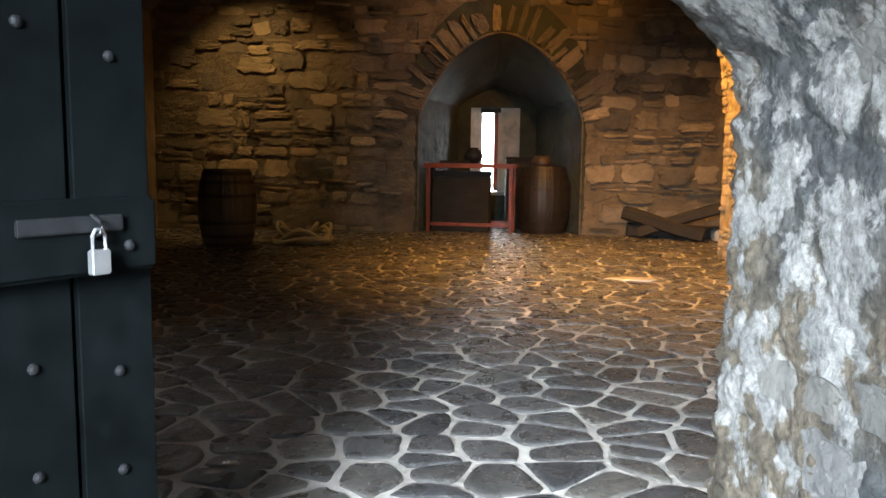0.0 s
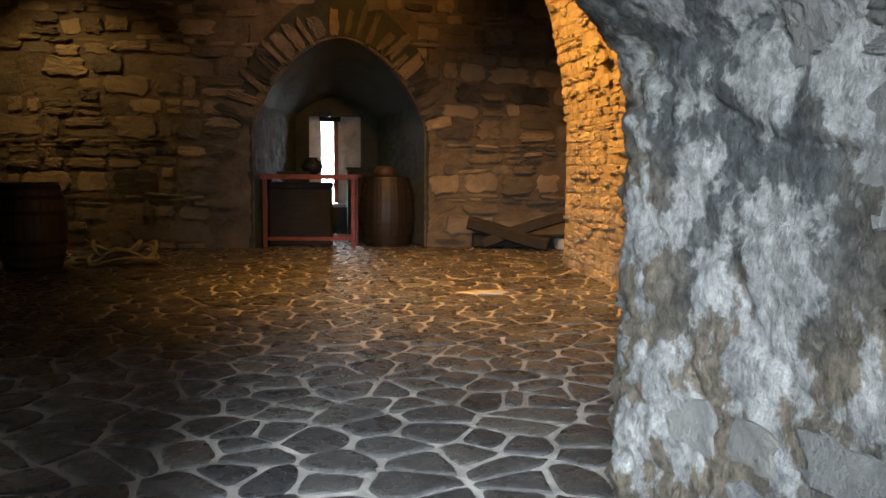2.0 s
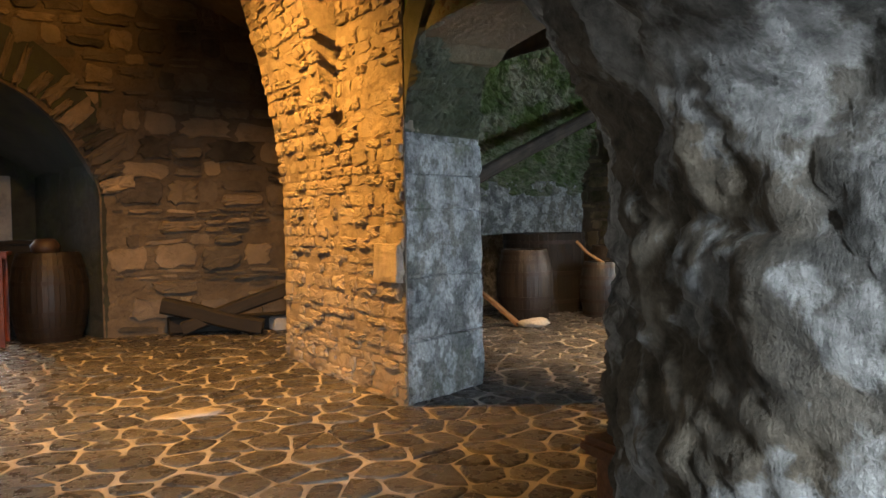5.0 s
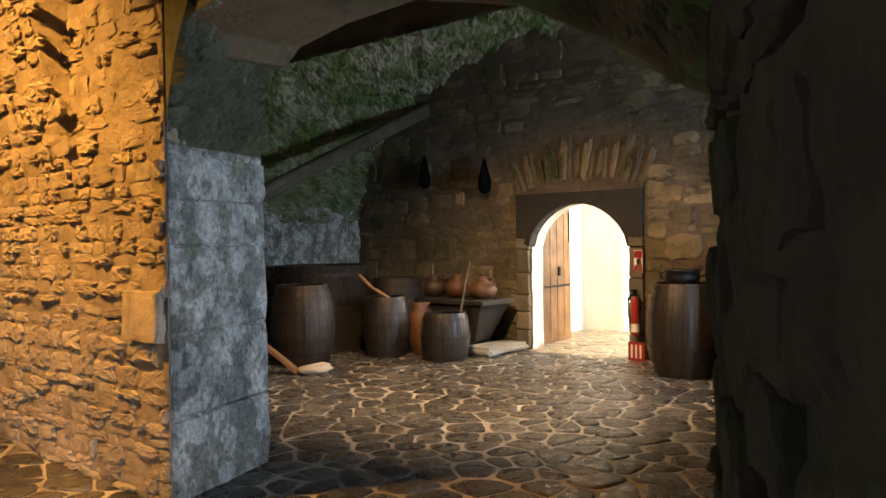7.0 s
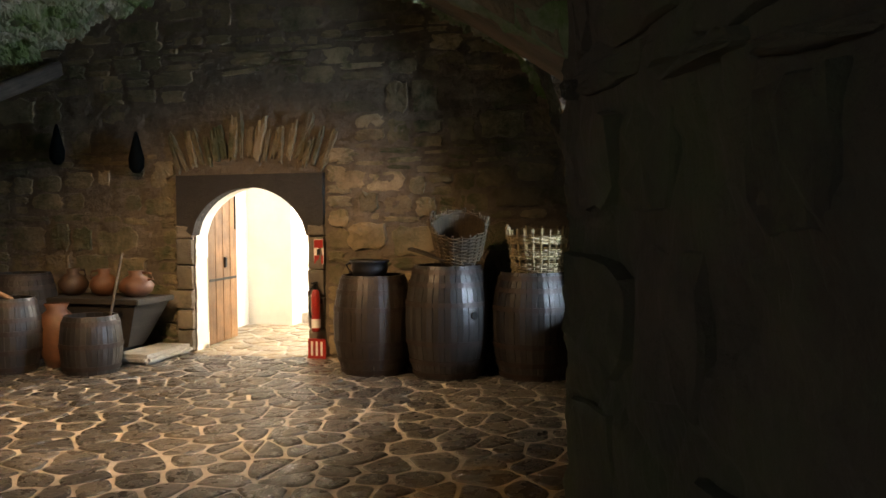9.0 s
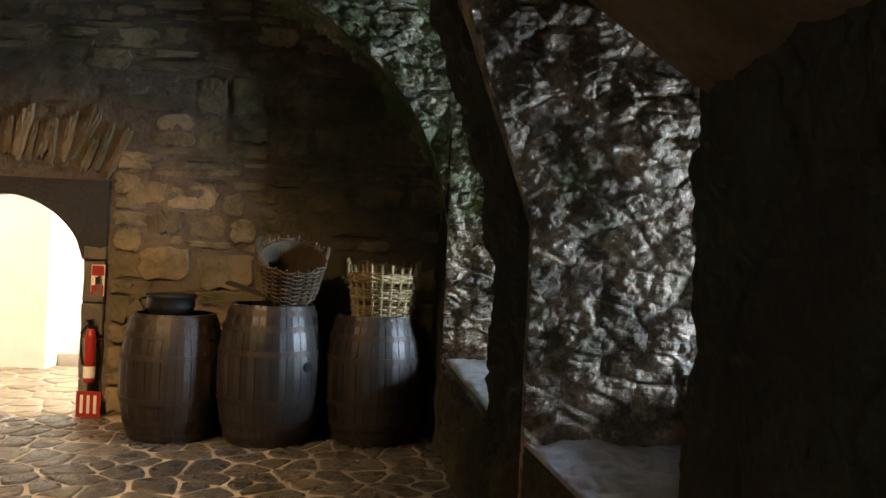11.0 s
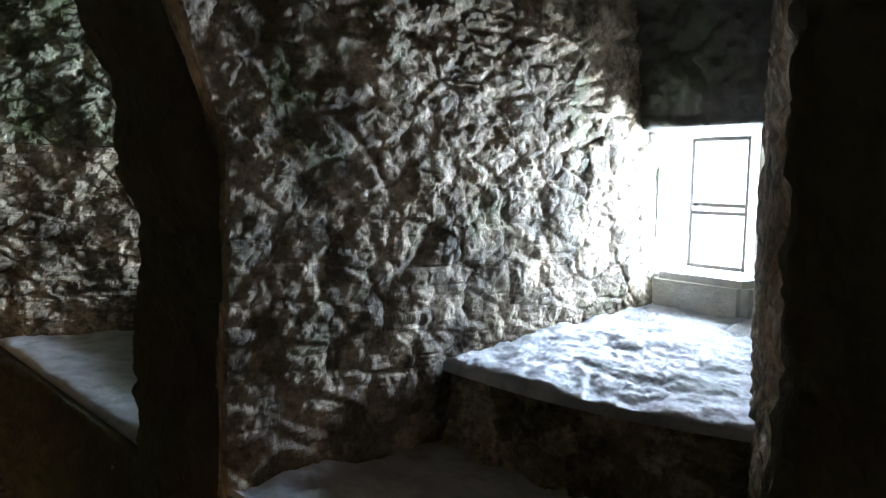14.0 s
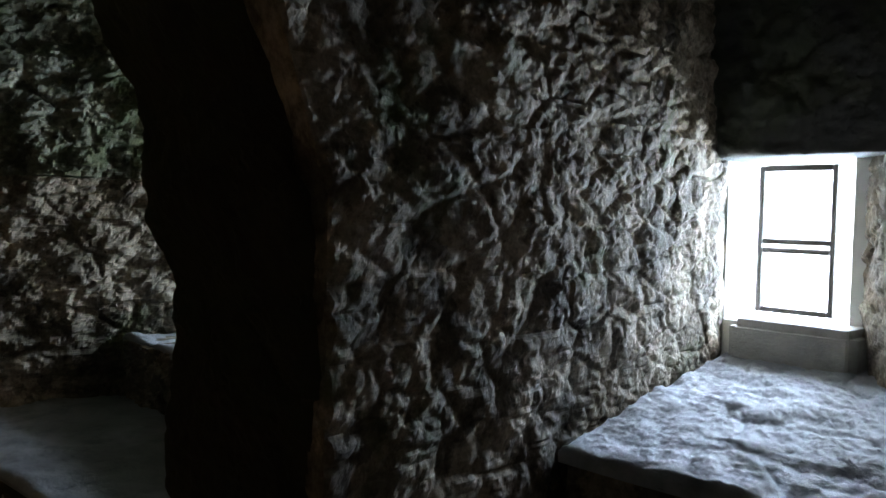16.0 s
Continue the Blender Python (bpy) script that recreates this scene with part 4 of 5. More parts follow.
barrier = thing("barrier_table", pose(-0.55, 10.60, 0, 0, 0, -8), "red-stained wooden table standing in the window recess", "table")
for sx in (-0.66, 0.60):
    for sy in (0.0, 0.50):
        part("leg", box(bmesh.new(), (sx, sy, 0), (sx + 0.055, sy + 0.055, 1.0), 0.005), RED_WOOD, barrier)
part("top_rail", box(bmesh.new(), (-0.70, -0.012, 0.98), (0.70, 0.05, 1.05), 0.006), RED_WOOD, barrier)
part("foot_rail", box(bmesh.new(), (-0.60, 0.008, 0.10), (0.60, 0.045, 0.15), 0.005), RED_WOOD, barrier)
part("foot_rail", box(bmesh.new(), (-0.60, 0.508, 0.10), (0.60, 0.545, 0.15), 0.005), RED_WOOD, barrier)
part("tabletop", box(bmesh.new(), (-0.70, 0.052, 1.0), (0.70, 0.58, 1.04), 0.006), RED_WOOD, barrier)

chest = thing("chest", pose(-0.60, 10.93, 0, 0, 0, -8), "dark wooden chest behind the red table", "chest")
part("body", box(bmesh.new(), (-0.50, -0.17, 0), (0.38, 0.14, 0.84), 0.012), DARK_WOOD, chest)
part("lid", box(bmesh.new(), (-0.52, -0.18, 0.845), (0.40, 0.15, 0.93), 0.02), DARK_WOOD, chest)
CLAY = plain_material("red_clay", (0.10, 0.042, 0.02), 0.6, 0, 0.3, 14)
BROWN_CLAY = plain_material("brown_clay", (0.055, 0.032, 0.02), 0.55, 0, 0.3, 14)


def pot(m, profile, mat, label, category="pot", handle=None, lid=False, name="pot"):
    p = thing(name, m, label, category)
    part("body", lathe(bmesh.new(), profile, 28), mat, p, smooth=True)
    if handle:
        part("handle", tube(bmesh.new(), handle, 0.012), mat, p, smooth=True)
    if lid:
        r, z = profile[-1]
        part("lid", lathe(bmesh.new(), [(r + 0.01, z + 0.002), (r + 0.01, z + 0.02), (0.03, z + 0.045), (0.03, z + 0.07), (0.012, z + 0.075)], 24), mat, p, smooth=True)
    return p


ROUND = [(0.07, 0), (0.13, 0.05), (0.16, 0.12), (0.13, 0.19), (0.08, 0.22), (0.09, 0.25)]
pot(pose(-0.50, 10.90, 1.04), ROUND, IRON, "dark round pot on the red table")
tray = thing("tray", pose(-0.95, 10.82, 1.04), "flat dark wooden tray on the red table", "tray")
part("base", box(bmesh.new(), (-0.05, -0.12, 0.0), (0.42, 0.16, 0.02), 0.004), DARK_WOOD, tray)
part("rim", box(bmesh.new(), (-0.05, -0.14, 0.0), (0.42, -0.122, 0.05), 0.004), DARK_WOOD, tray)
pot(pose(0.55, 10.80, 0.985), [(0.10, 0), (0.15, 0.05), (0.16, 0.11), (0.12, 0.17), (0.10, 0.19)], BROWN_CLAY, "brown clay pot on the large barrel")
crate = thing("crate", pose(0.28, 11.58, 0), "dark wooden box beside the large barrel", "box")
part("body", box(bmesh.new(), (-0.24, -0.2, 0), (0.24, 0.2, 1.10), 0.01), DARK_WOOD, crate)
part("lid", box(bmesh.new(), (-0.26, -0.22, 1.104), (0.26, 0.22, 1.15), 0.01), DARK_WOOD, crate)


def timber(name, a, b, w, h, mat, label, category="beam", taper=1.0):
    a, b = Vector(a), Vector(b)
    d = b - a
    m = Matrix.Translation(a) @ d.to_track_quat("X", "Z").to_matrix().to_4x4()
    bm = bmesh.new()
    n = 10
    rings = []
    for i in range(n + 1):
        f = i / n
        s = 1 + (taper - 1) * f
        wob = 0.012 * math.sin(5 * f + w * 40)
        rings.append([bm.verts.new((d.length * f, y * s + wob, z * s + wob)) for y, z in ((-w / 2, -h * 0.36), (-w * 0.36, -h / 2), (w * 0.36, -h / 2), (w / 2, -h * 0.36), (w / 2, h * 0.36), (w * 0.36, h / 2), (-w * 0.36, h / 2), (-w / 2, h * 0.36))])
    for p, q in zip(rings, rings[1:]):
        for k in range(8):
            bm.faces.new((p[k], p[(k + 1) % 8], q[(k + 1) % 8], q[k]))
    bm.faces.new(rings[0][::-1])
    bm.faces.new(rings[-1])
    ob = part(name, bm, mat)
    ob.matrix_world = m
    return tagged(ob, label, category)


timber("beam", (1.92, 10.15, 0.09), (3.55, 9.55, 0.72), 0.16, 0.16, DARK_WOOD, "old dark timber leaning on a log")
timber("log", (1.72, 10.30, 0.36), (2.75, 9.75, 0.10), 0.18, 0.18, DARK_WOOD, "dark rough log lying on the floor", "log")
timber("post", (1.8, 10.36, 0.10), (3.6, 10.25, 0.10), 0.2, 0.2, DARK_WOOD, "dark timber lying along the wall", "log")
slabstone = part("stone_block", box(bmesh.new(), (2.95, 9.9, 0), (3.45, 10.15, 0.16), 0.02), SILLROCK)
tagged(slabstone, "pale flat stone block under the timbers", "stone")

bench = thing("bench", pose(1.72, 2.90, 0, 0, 0, -3), "dark brown wooden bench with a thick rounded seat", "bench")
BENCH_WOOD = wood_material("bench_wood", (0.10, 0.04, 0.018), (0.26, 0.11, 0.05), 0.42, "X")
part("seat", box(bmesh.new(), (0, -0.36, 0.46), (1.05, 0, 0.53), 0.024), BENCH_WOOD, bench)
for x in (0.06, 0.88):
    part("leg", box(bmesh.new(), (x, -0.32, 0), (x + 0.09, -0.04, 0.458), 0.008), BENCH_WOOD, bench)
part("stretcher", box(bmesh.new(), (0.152, -0.21, 0.2), (0.878, -0.15, 0.28), 0.006), BENCH_WOOD, bench)

# ---- second room, north side ----
vat = thing("vat", pose(7.02, 9.85, 0), "large dark wooden vat behind the barrels", "vat")
vm = stave_mesh(0.58, 1.10, -0.02, 28)
vm.materials.append(DARK_WOOD)
for k in range(28):
    s = new("stave", vm)
    s.parent = vat
    s.matrix_local = Matrix.Rotation(2 * math.pi * k / 28, 4, "Z")
for z in (0.15, 0.55, 0.98):
    part("hoop", lathe(bmesh.new(), [(0.585, z - 0.025), (0.600, z - 0.025), (0.600, z + 0.025), (0.585, z + 0.025)], 40, cap=False), HOOP, vat)
part("head", lathe(bmesh.new(), [(0.545, 1.03), (0.55, 1.06)], 32), DARK_WOOD, vat)
barrel(pose(7.72, 9.15, 0), 0.38, 0.92, "dark oak barrel in the corner behind the churn", DARK_WOOD, group="barrels")

stick = thing("churn_stick", pose(7.06, 8.66, 0.70), "pale wooden stick leaning in the churn", "stick")
part("shaft", tube(bmesh.new(), [(0.05, 0.0, 0.0), (-0.10, 0.16, 0.14), (-0.20, 0.27, 0.30)], 0.022), DOOR_WOOD, stick)
board = timber("board", (5.20, 8.95, 0.02), (5.62, 10.3, 1.75), 0.20, 0.05, DOOR_WOOD, "pale wooden board leaning against the wall", "board")
timber("oar", (5.52, 8.42, 0.03), (4.95, 9.15, 0.75), 0.14, 0.05, DOOR_WOOD, "pale wooden paddle lying against the pier", "paddle", 0.5)
SACK = plain_material("sack_cloth", (0.40, 0.35, 0.28), 0.9, 0, 0.3, 40, 0.01)
bm = bmesh.new()
bmesh.ops.create_icosphere(bm, subdivisions=3, radius=1)
for v in bm.verts:
    f = 1 + 0.25 * noise.fractal(v.co * 1.8, 0.9, 2, 3)
    v.co = Vector((v.co.x * 0.22 * f, v.co.y * 0.13 * f, max(0.0, 0.05 + v.co.z * 0.06 * f)))
rag = part("sack", bm, SACK, smooth=True)
rag.location = (5.70, 8.36, 0)
tagged(rag, "small crumpled pale sack on the floor", "sack")

bench_table = thing("trough_table", pose(7.98, 8.28, 0), "dark wooden trough table carrying clay pots", "table")
part("tabletop", box(bmesh.new(), (-0.30, -0.62, 0.60), (0.34, 0.72, 0.66), 0.01), DARK_WOOD, bench_table)
hull = bmesh.new()
low = [hull.verts.new(p) for p in ((-0.12, -0.36, 0.14), (0.16, -0.36, 0.14), (0.16, 0.46, 0.14), (-0.12, 0.46, 0.14))]
top = [hull.verts.new(p) for p in ((-0.27, -0.57, 0.598), (0.31, -0.57, 0.598), (0.31, 0.67, 0.598), (-0.27, 0.67, 0.598))]
for i in range(4):
    hull.faces.new((low[i], low[(i + 1) % 4], top[(i + 1) % 4], top[i]))
hull.faces.new(low[::-1])
hull.faces.new(top)
part("trough", hull, DARK_WOOD, bench_table, "dark tapering wooden trough")
for y in (-0.30, 0.36):
    part("foot", box(bmesh.new(), (-0.16, y, 0.0), (0.20, y + 0.07, 0.138), 0.006), DARK_WOOD, bench_table)
JUG = [(0.08, 0), (0.14, 0.06), (0.16, 0.13), (0.12, 0.20), (0.06, 0.24), (0.075, 0.29)]
pot(pose(8.05, 8.75, 0.66), JUG, BROWN_CLAY, "brown clay jug on the trough table", "jug", [(0.12, 0, 0.19), (0.19, 0, 0.20), (0.17, 0, 0.26), (0.06, 0, 0.27)])
pot(pose(8.05, 8.35, 0.66), [(s * 0.95, z) for s, z in JUG], CLAY, "red clay jug on the trough table", "jug", [(0, 0.115, 0.19), (0, 0.18, 0.20), (0, 0.16, 0.26), (0, 0.06, 0.27)])
pot(pose(8.02, 7.92, 0.66), [(s * 1.15, z * 0.95) for s, z in JUG], CLAY, "wide orange clay jug on the trough table", "jug", [(0, -0.135, 0.18), (0, -0.21, 0.19), (0, -0.18, 0.25), (0, -0.07, 0.26)])
pot(pose(7.42, 8.42, 0), [(0.10, 0), (0.15, 0.12), (0.19, 0.34), (0.15, 0.52), (0.09, 0.58), (0.12, 0.64)], CLAY, "tall orange clay jar standing on the floor", "jar")
pole = part("pole", tube(bmesh.new(), [(7.30, 7.80, 0.05), (7.38, 7.72, 0.65), (7.46, 7.66, 1.15)], 0.013), BEAM_WOOD)
tagged(pole, "thin dark stick standing in the tub", "stick")
plinth = part("stone_plinth", box(bmesh.new(), (7.62, 7.50, 0), (8.44, 7.95, 0.11), 0.04), DRESSED)
tagged(plinth, "low pale stone plinth beside the doorway", "plinth")

timber("roof_beam", (4.05, 9.30, 1.18), (8.50, 9.30, 3.24), 0.15, 0.17, BEAM_WOOD, "old rough timber beam crossing below the vault")


def ham(y, z):
    bm = bmesh.new()
    lathe(bm, [(0.012, 0.40), (0.03, 0.34), (0.05, 0.25), (0.085, 0.10), (0.08, 0.0), (0.04, -0.06)][::-1], 14)
    ob = part("hanging_ham", bm, BLACK_PAINT, smooth=True)
    ob.matrix_world = pose(8.40, y, z)
    tagged(ob, "dark smoked joint hanging on the stone wall", "meat", "hanging joints")


ham(9.23, 2.18)
ham(8.17, 2.06)

# ---- second room, beside the doorway ----
WHITE = plain_material("sign_white", (0.75, 0.74, 0.72), 0.45, 0, 0.05)
RED = plain_material("sign_red", (0.30, 0.02, 0.015), 0.4, 0, 0.1)
sign = thing("fire_sign", pose(8.455, 6.00, 1.0), "small red and white fire sign on the wall", "sign")
part("plate", box(bmesh.new(), (-0.006, -0.055, 0), (0, 0.055, 0.26)), WHITE, sign)
part("red_field", box(bmesh.new(), (-0.010, -0.05, 0.005), (-0.0065, 0.05, 0.09)), RED, sign)
part("red_field", box(bmesh.new(), (-0.010, -0.05, 0.17), (-0.0065, 0.05, 0.255)), RED, sign)
part("symbol", box(bmesh.new(), (-0.010, -0.02, 0.10), (-0.0065, 0.02, 0.16)), IRON, sign)
ext = thing("fire_extinguisher", pose(8.36, 6.00, 0.30), "red and black fire extinguisher hung on the wall", "extinguisher")
part("cylinder", lathe(bmesh.new(), [(0.040, 0), (0.045, 0.02), (0.045, 0.36), (0.035, 0.42), (0.02, 0.44)], 20), RED, ext, smooth=True)
part("label_band", lathe(bmesh.new(), [(0.0455, 0.04), (0.0465, 0.045), (0.0465, 0.13), (0.0455, 0.135)], 20, cap=False), WHITE, ext)
part("valve", box(bmesh.new(), (-0.02, -0.02, 0.44), (0.02, 0.02, 0.50), 0.004), IRON, ext)
part("handle", box(bmesh.new(), (-0.08, -0.012, 0.50), (0.03, 0.012, 0.52), 0.004), IRON, ext)
part("hose", tube(bmesh.new(), [(-0.02, 0.02, 0.47), (-0.06, 0.05, 0.42), (-0.065, 0.045, 0.25), (-0.06, 0.03, 0.15)], 0.011), IRON, ext)
part("bracket", box(bmesh.new(), (0.05, -0.03, 0.28), (0.14, 0.03, 0.33), 0.004), IRON, ext)
board2 = thing("floor_sign", pose(8.40, 6.01, 0), "red and white fire notice standing on the floor", "sign")
part("plate", box(bmesh.new(), (-0.006, -0.10, 0.01), (0.006, 0.10, 0.22)), RED, board2)
for y in (-0.055, 0.0, 0.055):
    part("white_bar", box(bmesh.new(), (-0.010, y - 0.012, 0.04), (-0.0065, y + 0.012, 0.19)), WHITE, board2)

pot(pose(7.90, 5.22, 0.91), [(0.11, 0), (0.16, 0.03), (0.18, 0.09), (0.17, 0.14), (0.19, 0.15), (0.19, 0.17)], IRON, "black iron pot on the oak barrel", "pot", [(-0.0, 0.17, 0.15), (0.0, 0.24, 0.12), (0.0, 0.20, 0.05), (0.0, 0.16, 0.05)])
WICKER = wood_material("wicker", (0.30, 0.22, 0.10), (0.55, 0.45, 0.26), 0.7)
OLD_WICKER = wood_material("old_wicker", (0.06, 0.042, 0.022), (0.14, 0.10, 0.055), 0.75)


def basket(m, rb, rt, h, stakes, bands, mat, label, stick_out=0.06, handles=True, squash=1.0, dense=False):
    b = thing("basket", m, label, "basket")
    for k in range(stakes):
        a = 2 * math.pi * k / stakes
        c, s = math.cos(a), math.sin(a) * squash
        over = stick_out * (0.6 + 0.8 * random.Random(k).random())
        part("stake", tube(bmesh.new(), [(rb * c, rb * s, 0.0), ((rb + rt) / 2 * c, (rb + rt) / 2 * s, h / 2), (rt * c, rt * s, h), (rt * 1.02 * c, rt * 1.02 * s, h + over)], 0.010, 6), mat, b)
    for lo, hi, rows in bands:
        for r in range(rows):
            z = lo + (hi - lo) * r / max(1, rows - 1)
            rad = rb + (rt - rb) * z / h
            pts = []
            for i in range(stakes * 4 + 1):
                a = 2 * math.pi * i / (stakes * 4)
                w = rad + 0.013 * math.cos(a * stakes / 2 + (r % 2) * math.pi)
                pts.append((w * math.cos(a), squash * w * math.sin(a), z))
            part("weaver", tube(bmesh.new(), pts, 0.009, 5), mat, b)
    if dense:
        part("lining", lathe(bmesh.new(), [(rb - 0.012, 0.012), (rt - 0.012, h - 0.02), (rt - 0.020, h - 0.02), (rb - 0.02, 0.012)], 28, Matrix.Diagonal((1, squash, 1, 1)), cap=False), mat, b)
    part("base", lathe(bmesh.new(), [(rb, 0.0), (rb, 0.015)], 20, Matrix.Diagonal((1, squash, 1, 1))), mat, b)
    if handles:
        for sgn in (-1, 1):
            y = sgn * rt * squash
            part("handle", tube(bmesh.new(), [(-0.08, y, h - 0.03), (-0.07, y * 1.02, h + 0.06), (0, y * 1.04, h + 0.09), (0.07, y * 1.02, h + 0.06), (0.08, y, h - 0.03)], 0.013, 6), mat, b)
    return b


basket(pose(8.03, 3.62, 0.955), 0.22, 0.27, 0.36, 22, [(0.02, 0.10, 5), (0.15, 0.23, 5), (0.29, 0.35, 5)], WICKER, "tall open wicker basket with pale stakes")
basket(pose(7.92, 4.34, 1.13, 8, -30, 0), 0.20, 0.25, 0.34, 20, [(0.02, 0.33, 17)], OLD_WICKER, "old brown wicker basket tilted on the barrel", 0.02, dense=True)
timber("lid_board", (7.80, 4.78, 1.18), (7.84, 4.18, 1.045), 0.20, 0.025, DARK_WOOD, "dark barrel lid board under the basket", "board")

# corridor door
cd = thing("corridor_door", pose(8.83, 7.585, 0, 0, 0, 5), "brown oak door standing open into the corridor", "door")
for k in range(4):
    part("plank", box(bmesh.new(), (0.19 * k + 0.002, -0.02, 0.02), (0.19 * k + 0.188, 0.02, 1.84), 0.006), DOOR_WOOD, cd)
for z in (0.75,):
    part("strap", box(bmesh.new(), (0.03, -0.030, z), (0.73, -0.0205, z + 0.03), 0.002), IRON, cd)
part("handle", box(bmesh.new(), (0.40, -0.045, 0.90), (0.45, -0.0205, 1.02), 0.004), IRON, cd)
part("bolt", box(bmesh.new(), (0.70, -0.035, 1.35), (0.72, -0.0205, 1.75), 0.002), IRON, cd)

# small window
win = thing("window_1", pose(5.170, 0.64, 1.23), "small two-light casement window with thin frame", "window", kind="structure")
FRAME = plain_material("window_frame_paint", (0.07, 0.06, 0.05), 0.5, 0, 0.2)
m, t, bsdf = material("window_glass")
bsdf.inputs["Transmission Weight"].default_value, bsdf.inputs["Roughness"].default_value = 1.0, 0.02
bsdf.inputs["Base Color"].default_value = (0.97, 0.98, 0.98, 1)
GLASS = m
for x in (-0.150, 0.130):
    part("stile", box(bmesh.new(), (x, -0.02, 0), (x + 0.02, 0.02, 0.575), 0.003), FRAME, win)
for z in (0.0, 0.235, 0.270, 0.555):
    part("rail", box(bmesh.new(), (-0.129, -0.018, z), (0.129, 0.018, z + 0.02), 0.003), FRAME, win)
for lo, hi in ((0.022, 0.233), (0.292, 0.553)):
    g = part("pane", box(bmesh.new(), (-0.128, -0.003, lo), (0.128, 0.003, hi)), GLASS, win)
    g.visible_shadow = False
sb = part("sill_stone", box(bmesh.new(), (4.84, 0.55, 1.05), (5.30, 0.93, 1.222), 0.03), PALE_STONE)
structure(sb, "pale worn stone under the small window", "sill")
slit_window = thing("window_2", pose(0, 0, 0), "narrow slit window with a dark red-brown frame", "window", kind="structure")
part("stile", box(bmesh.new(), (SLIT[1] - 0.02, SY + 0.33, 0.55), (SLIT[1] + 0.06, SY + 0.40, 1.90), 0.005), RED_WOOD, slit_window)

# ---- stones of the walls ----
STONES_N = unit_stones("wall_stone", 14, 11, 0.42, 20, 0.13)
STONES_O = unit_stones("wall_stone", 14, 12, 0.45, 20, 0.15)
STONES_E = unit_stones("wall_stone", 14, 13, 0.42, 20, 0.13)
BLOCKS = unit_stones("block", 6, 14, 0.02, 16, 0.015)


def arch_ring(curve, count, length, proud, seed, kinds=12, spread=1.0):
    """Thin stones standing round an arch: curve(k) -> place, along the arch, outwards from it, towards the room."""
    rng = random.Random(seed)
    out = []
    for i in range(count):
        p, tang, rad, face, w = curve((i + 0.5) / count)
        ln = length * rng.uniform(0.6, 1.15)
        skew = Matrix.Rotation(radians(rng.uniform(-11, 11)), 3, face)
        tang, rad = skew @ tang, skew @ rad
        out.append((rng.randrange(kinds), axes(p + rad * (ln / 2 + rng.uniform(-0.02, 0.04)), tang, rad, face, w / count * rng.uniform(0.5, 1.25), ln, proud * rng.uniform(0.7, 1.3))))
    return out


def north_curve(k):
    x = NC + NH * (2 * k - 1)
    e = 0.004
    p = Vector((x, NY, pointed(x, NH, SPRING, CROWN, NC)))
    q = Vector((x + e, NY, pointed(min(x + e, NC + NH), NH, SPRING, CROWN, NC)))
    tang = (q - p).normalized()
    if not 0.03 < k < 0.97:
        tang = Vector((0.35, 0, 0.94 if k < 0.5 else -0.94)).normalized()
    return p, tang, Vector((-tang.z, 0, tang.x)), -Y, 3.9


def even_curve(curve, k, n=200):
    """Spaces a curve evenly by its length."""
    pts = [curve(i / n)[0] for i in range(n + 1)]
    acc = [0.0]
    for a, b in zip(pts, pts[1:]):
        acc.append(acc[-1] + (b - a).length)
    s = k * acc[-1]
    for i in range(n):
        if acc[i + 1] >= s:
            return curve((i + (s - acc[i]) / max(1e-6, acc[i + 1] - acc[i])) / n)
    return curve(1.0)


def north_free(u, v, w, h):
    x = -5.4 + u
    if abs(x - NC) - w < NH + 0.04 and v - h < pointed(NC + max(0.0, abs(x - NC) - w), NH, SPRING, CROWN, NC) + 0.03:
        return False
    top = pointed(NC + min(NH, max(0.0, abs(x - NC) - w * 0.5)), NH, SPRING, CROWN, NC)
    return not (v > 1.9 and abs(x - NC) < NH + 0.42 and v - h < top + (0.46 if abs(x - NC) < NH else 0.5 - (abs(x - NC) - NH)))


placed = courses(lambda u, v: (Vector((-5.4 + u, NY, v)), X, Z, -Y), 9.1, 4.5, 21, (0.05, 0.34), (0.16, 0.62), 0.02, (0.002, 0.055), north_free, drop=0.13, skew=4)
placed = [p for p in placed if -4.9 < p[1].translation.x < 3.6 and p[1].translation.z < 3.5] + [p for p in placed if not (-4.9 < p[1].translation.x < 3.6 and p[1].translation.z < 3.5)]
lay("wall_stone", wall_north, STONES_N, arch_ring(lambda k: even_curve(north_curve, k), 24, 0.52, 0.055, 22) + placed, RUBBLE, 300)

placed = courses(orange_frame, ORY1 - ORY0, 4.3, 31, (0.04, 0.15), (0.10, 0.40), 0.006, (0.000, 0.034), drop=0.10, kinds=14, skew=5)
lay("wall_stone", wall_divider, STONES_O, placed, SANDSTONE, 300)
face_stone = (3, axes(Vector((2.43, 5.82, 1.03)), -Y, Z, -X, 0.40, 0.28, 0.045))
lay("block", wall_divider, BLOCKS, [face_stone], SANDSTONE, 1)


def reveal_frame(u, v):
    p, n = reveal(u / 0.9, v / 4.4)
    return p, Vector((1, 0.35, 0)).normalized(), Z, Vector((0.35, -1, 0)).normalized()


REVEAL_BLOCKS = unit_stones("block", 6, 15, 0.05, 16, 0.02)
lay("block", wall_reveal, REVEAL_BLOCKS, courses(reveal_frame, 0.9, 1.95, 33, (0.40, 0.52), (1.2, 1.6), 0.008, (0.026, 0.036), kinds=6, drop=0, skew=0.5), PIER, 60)


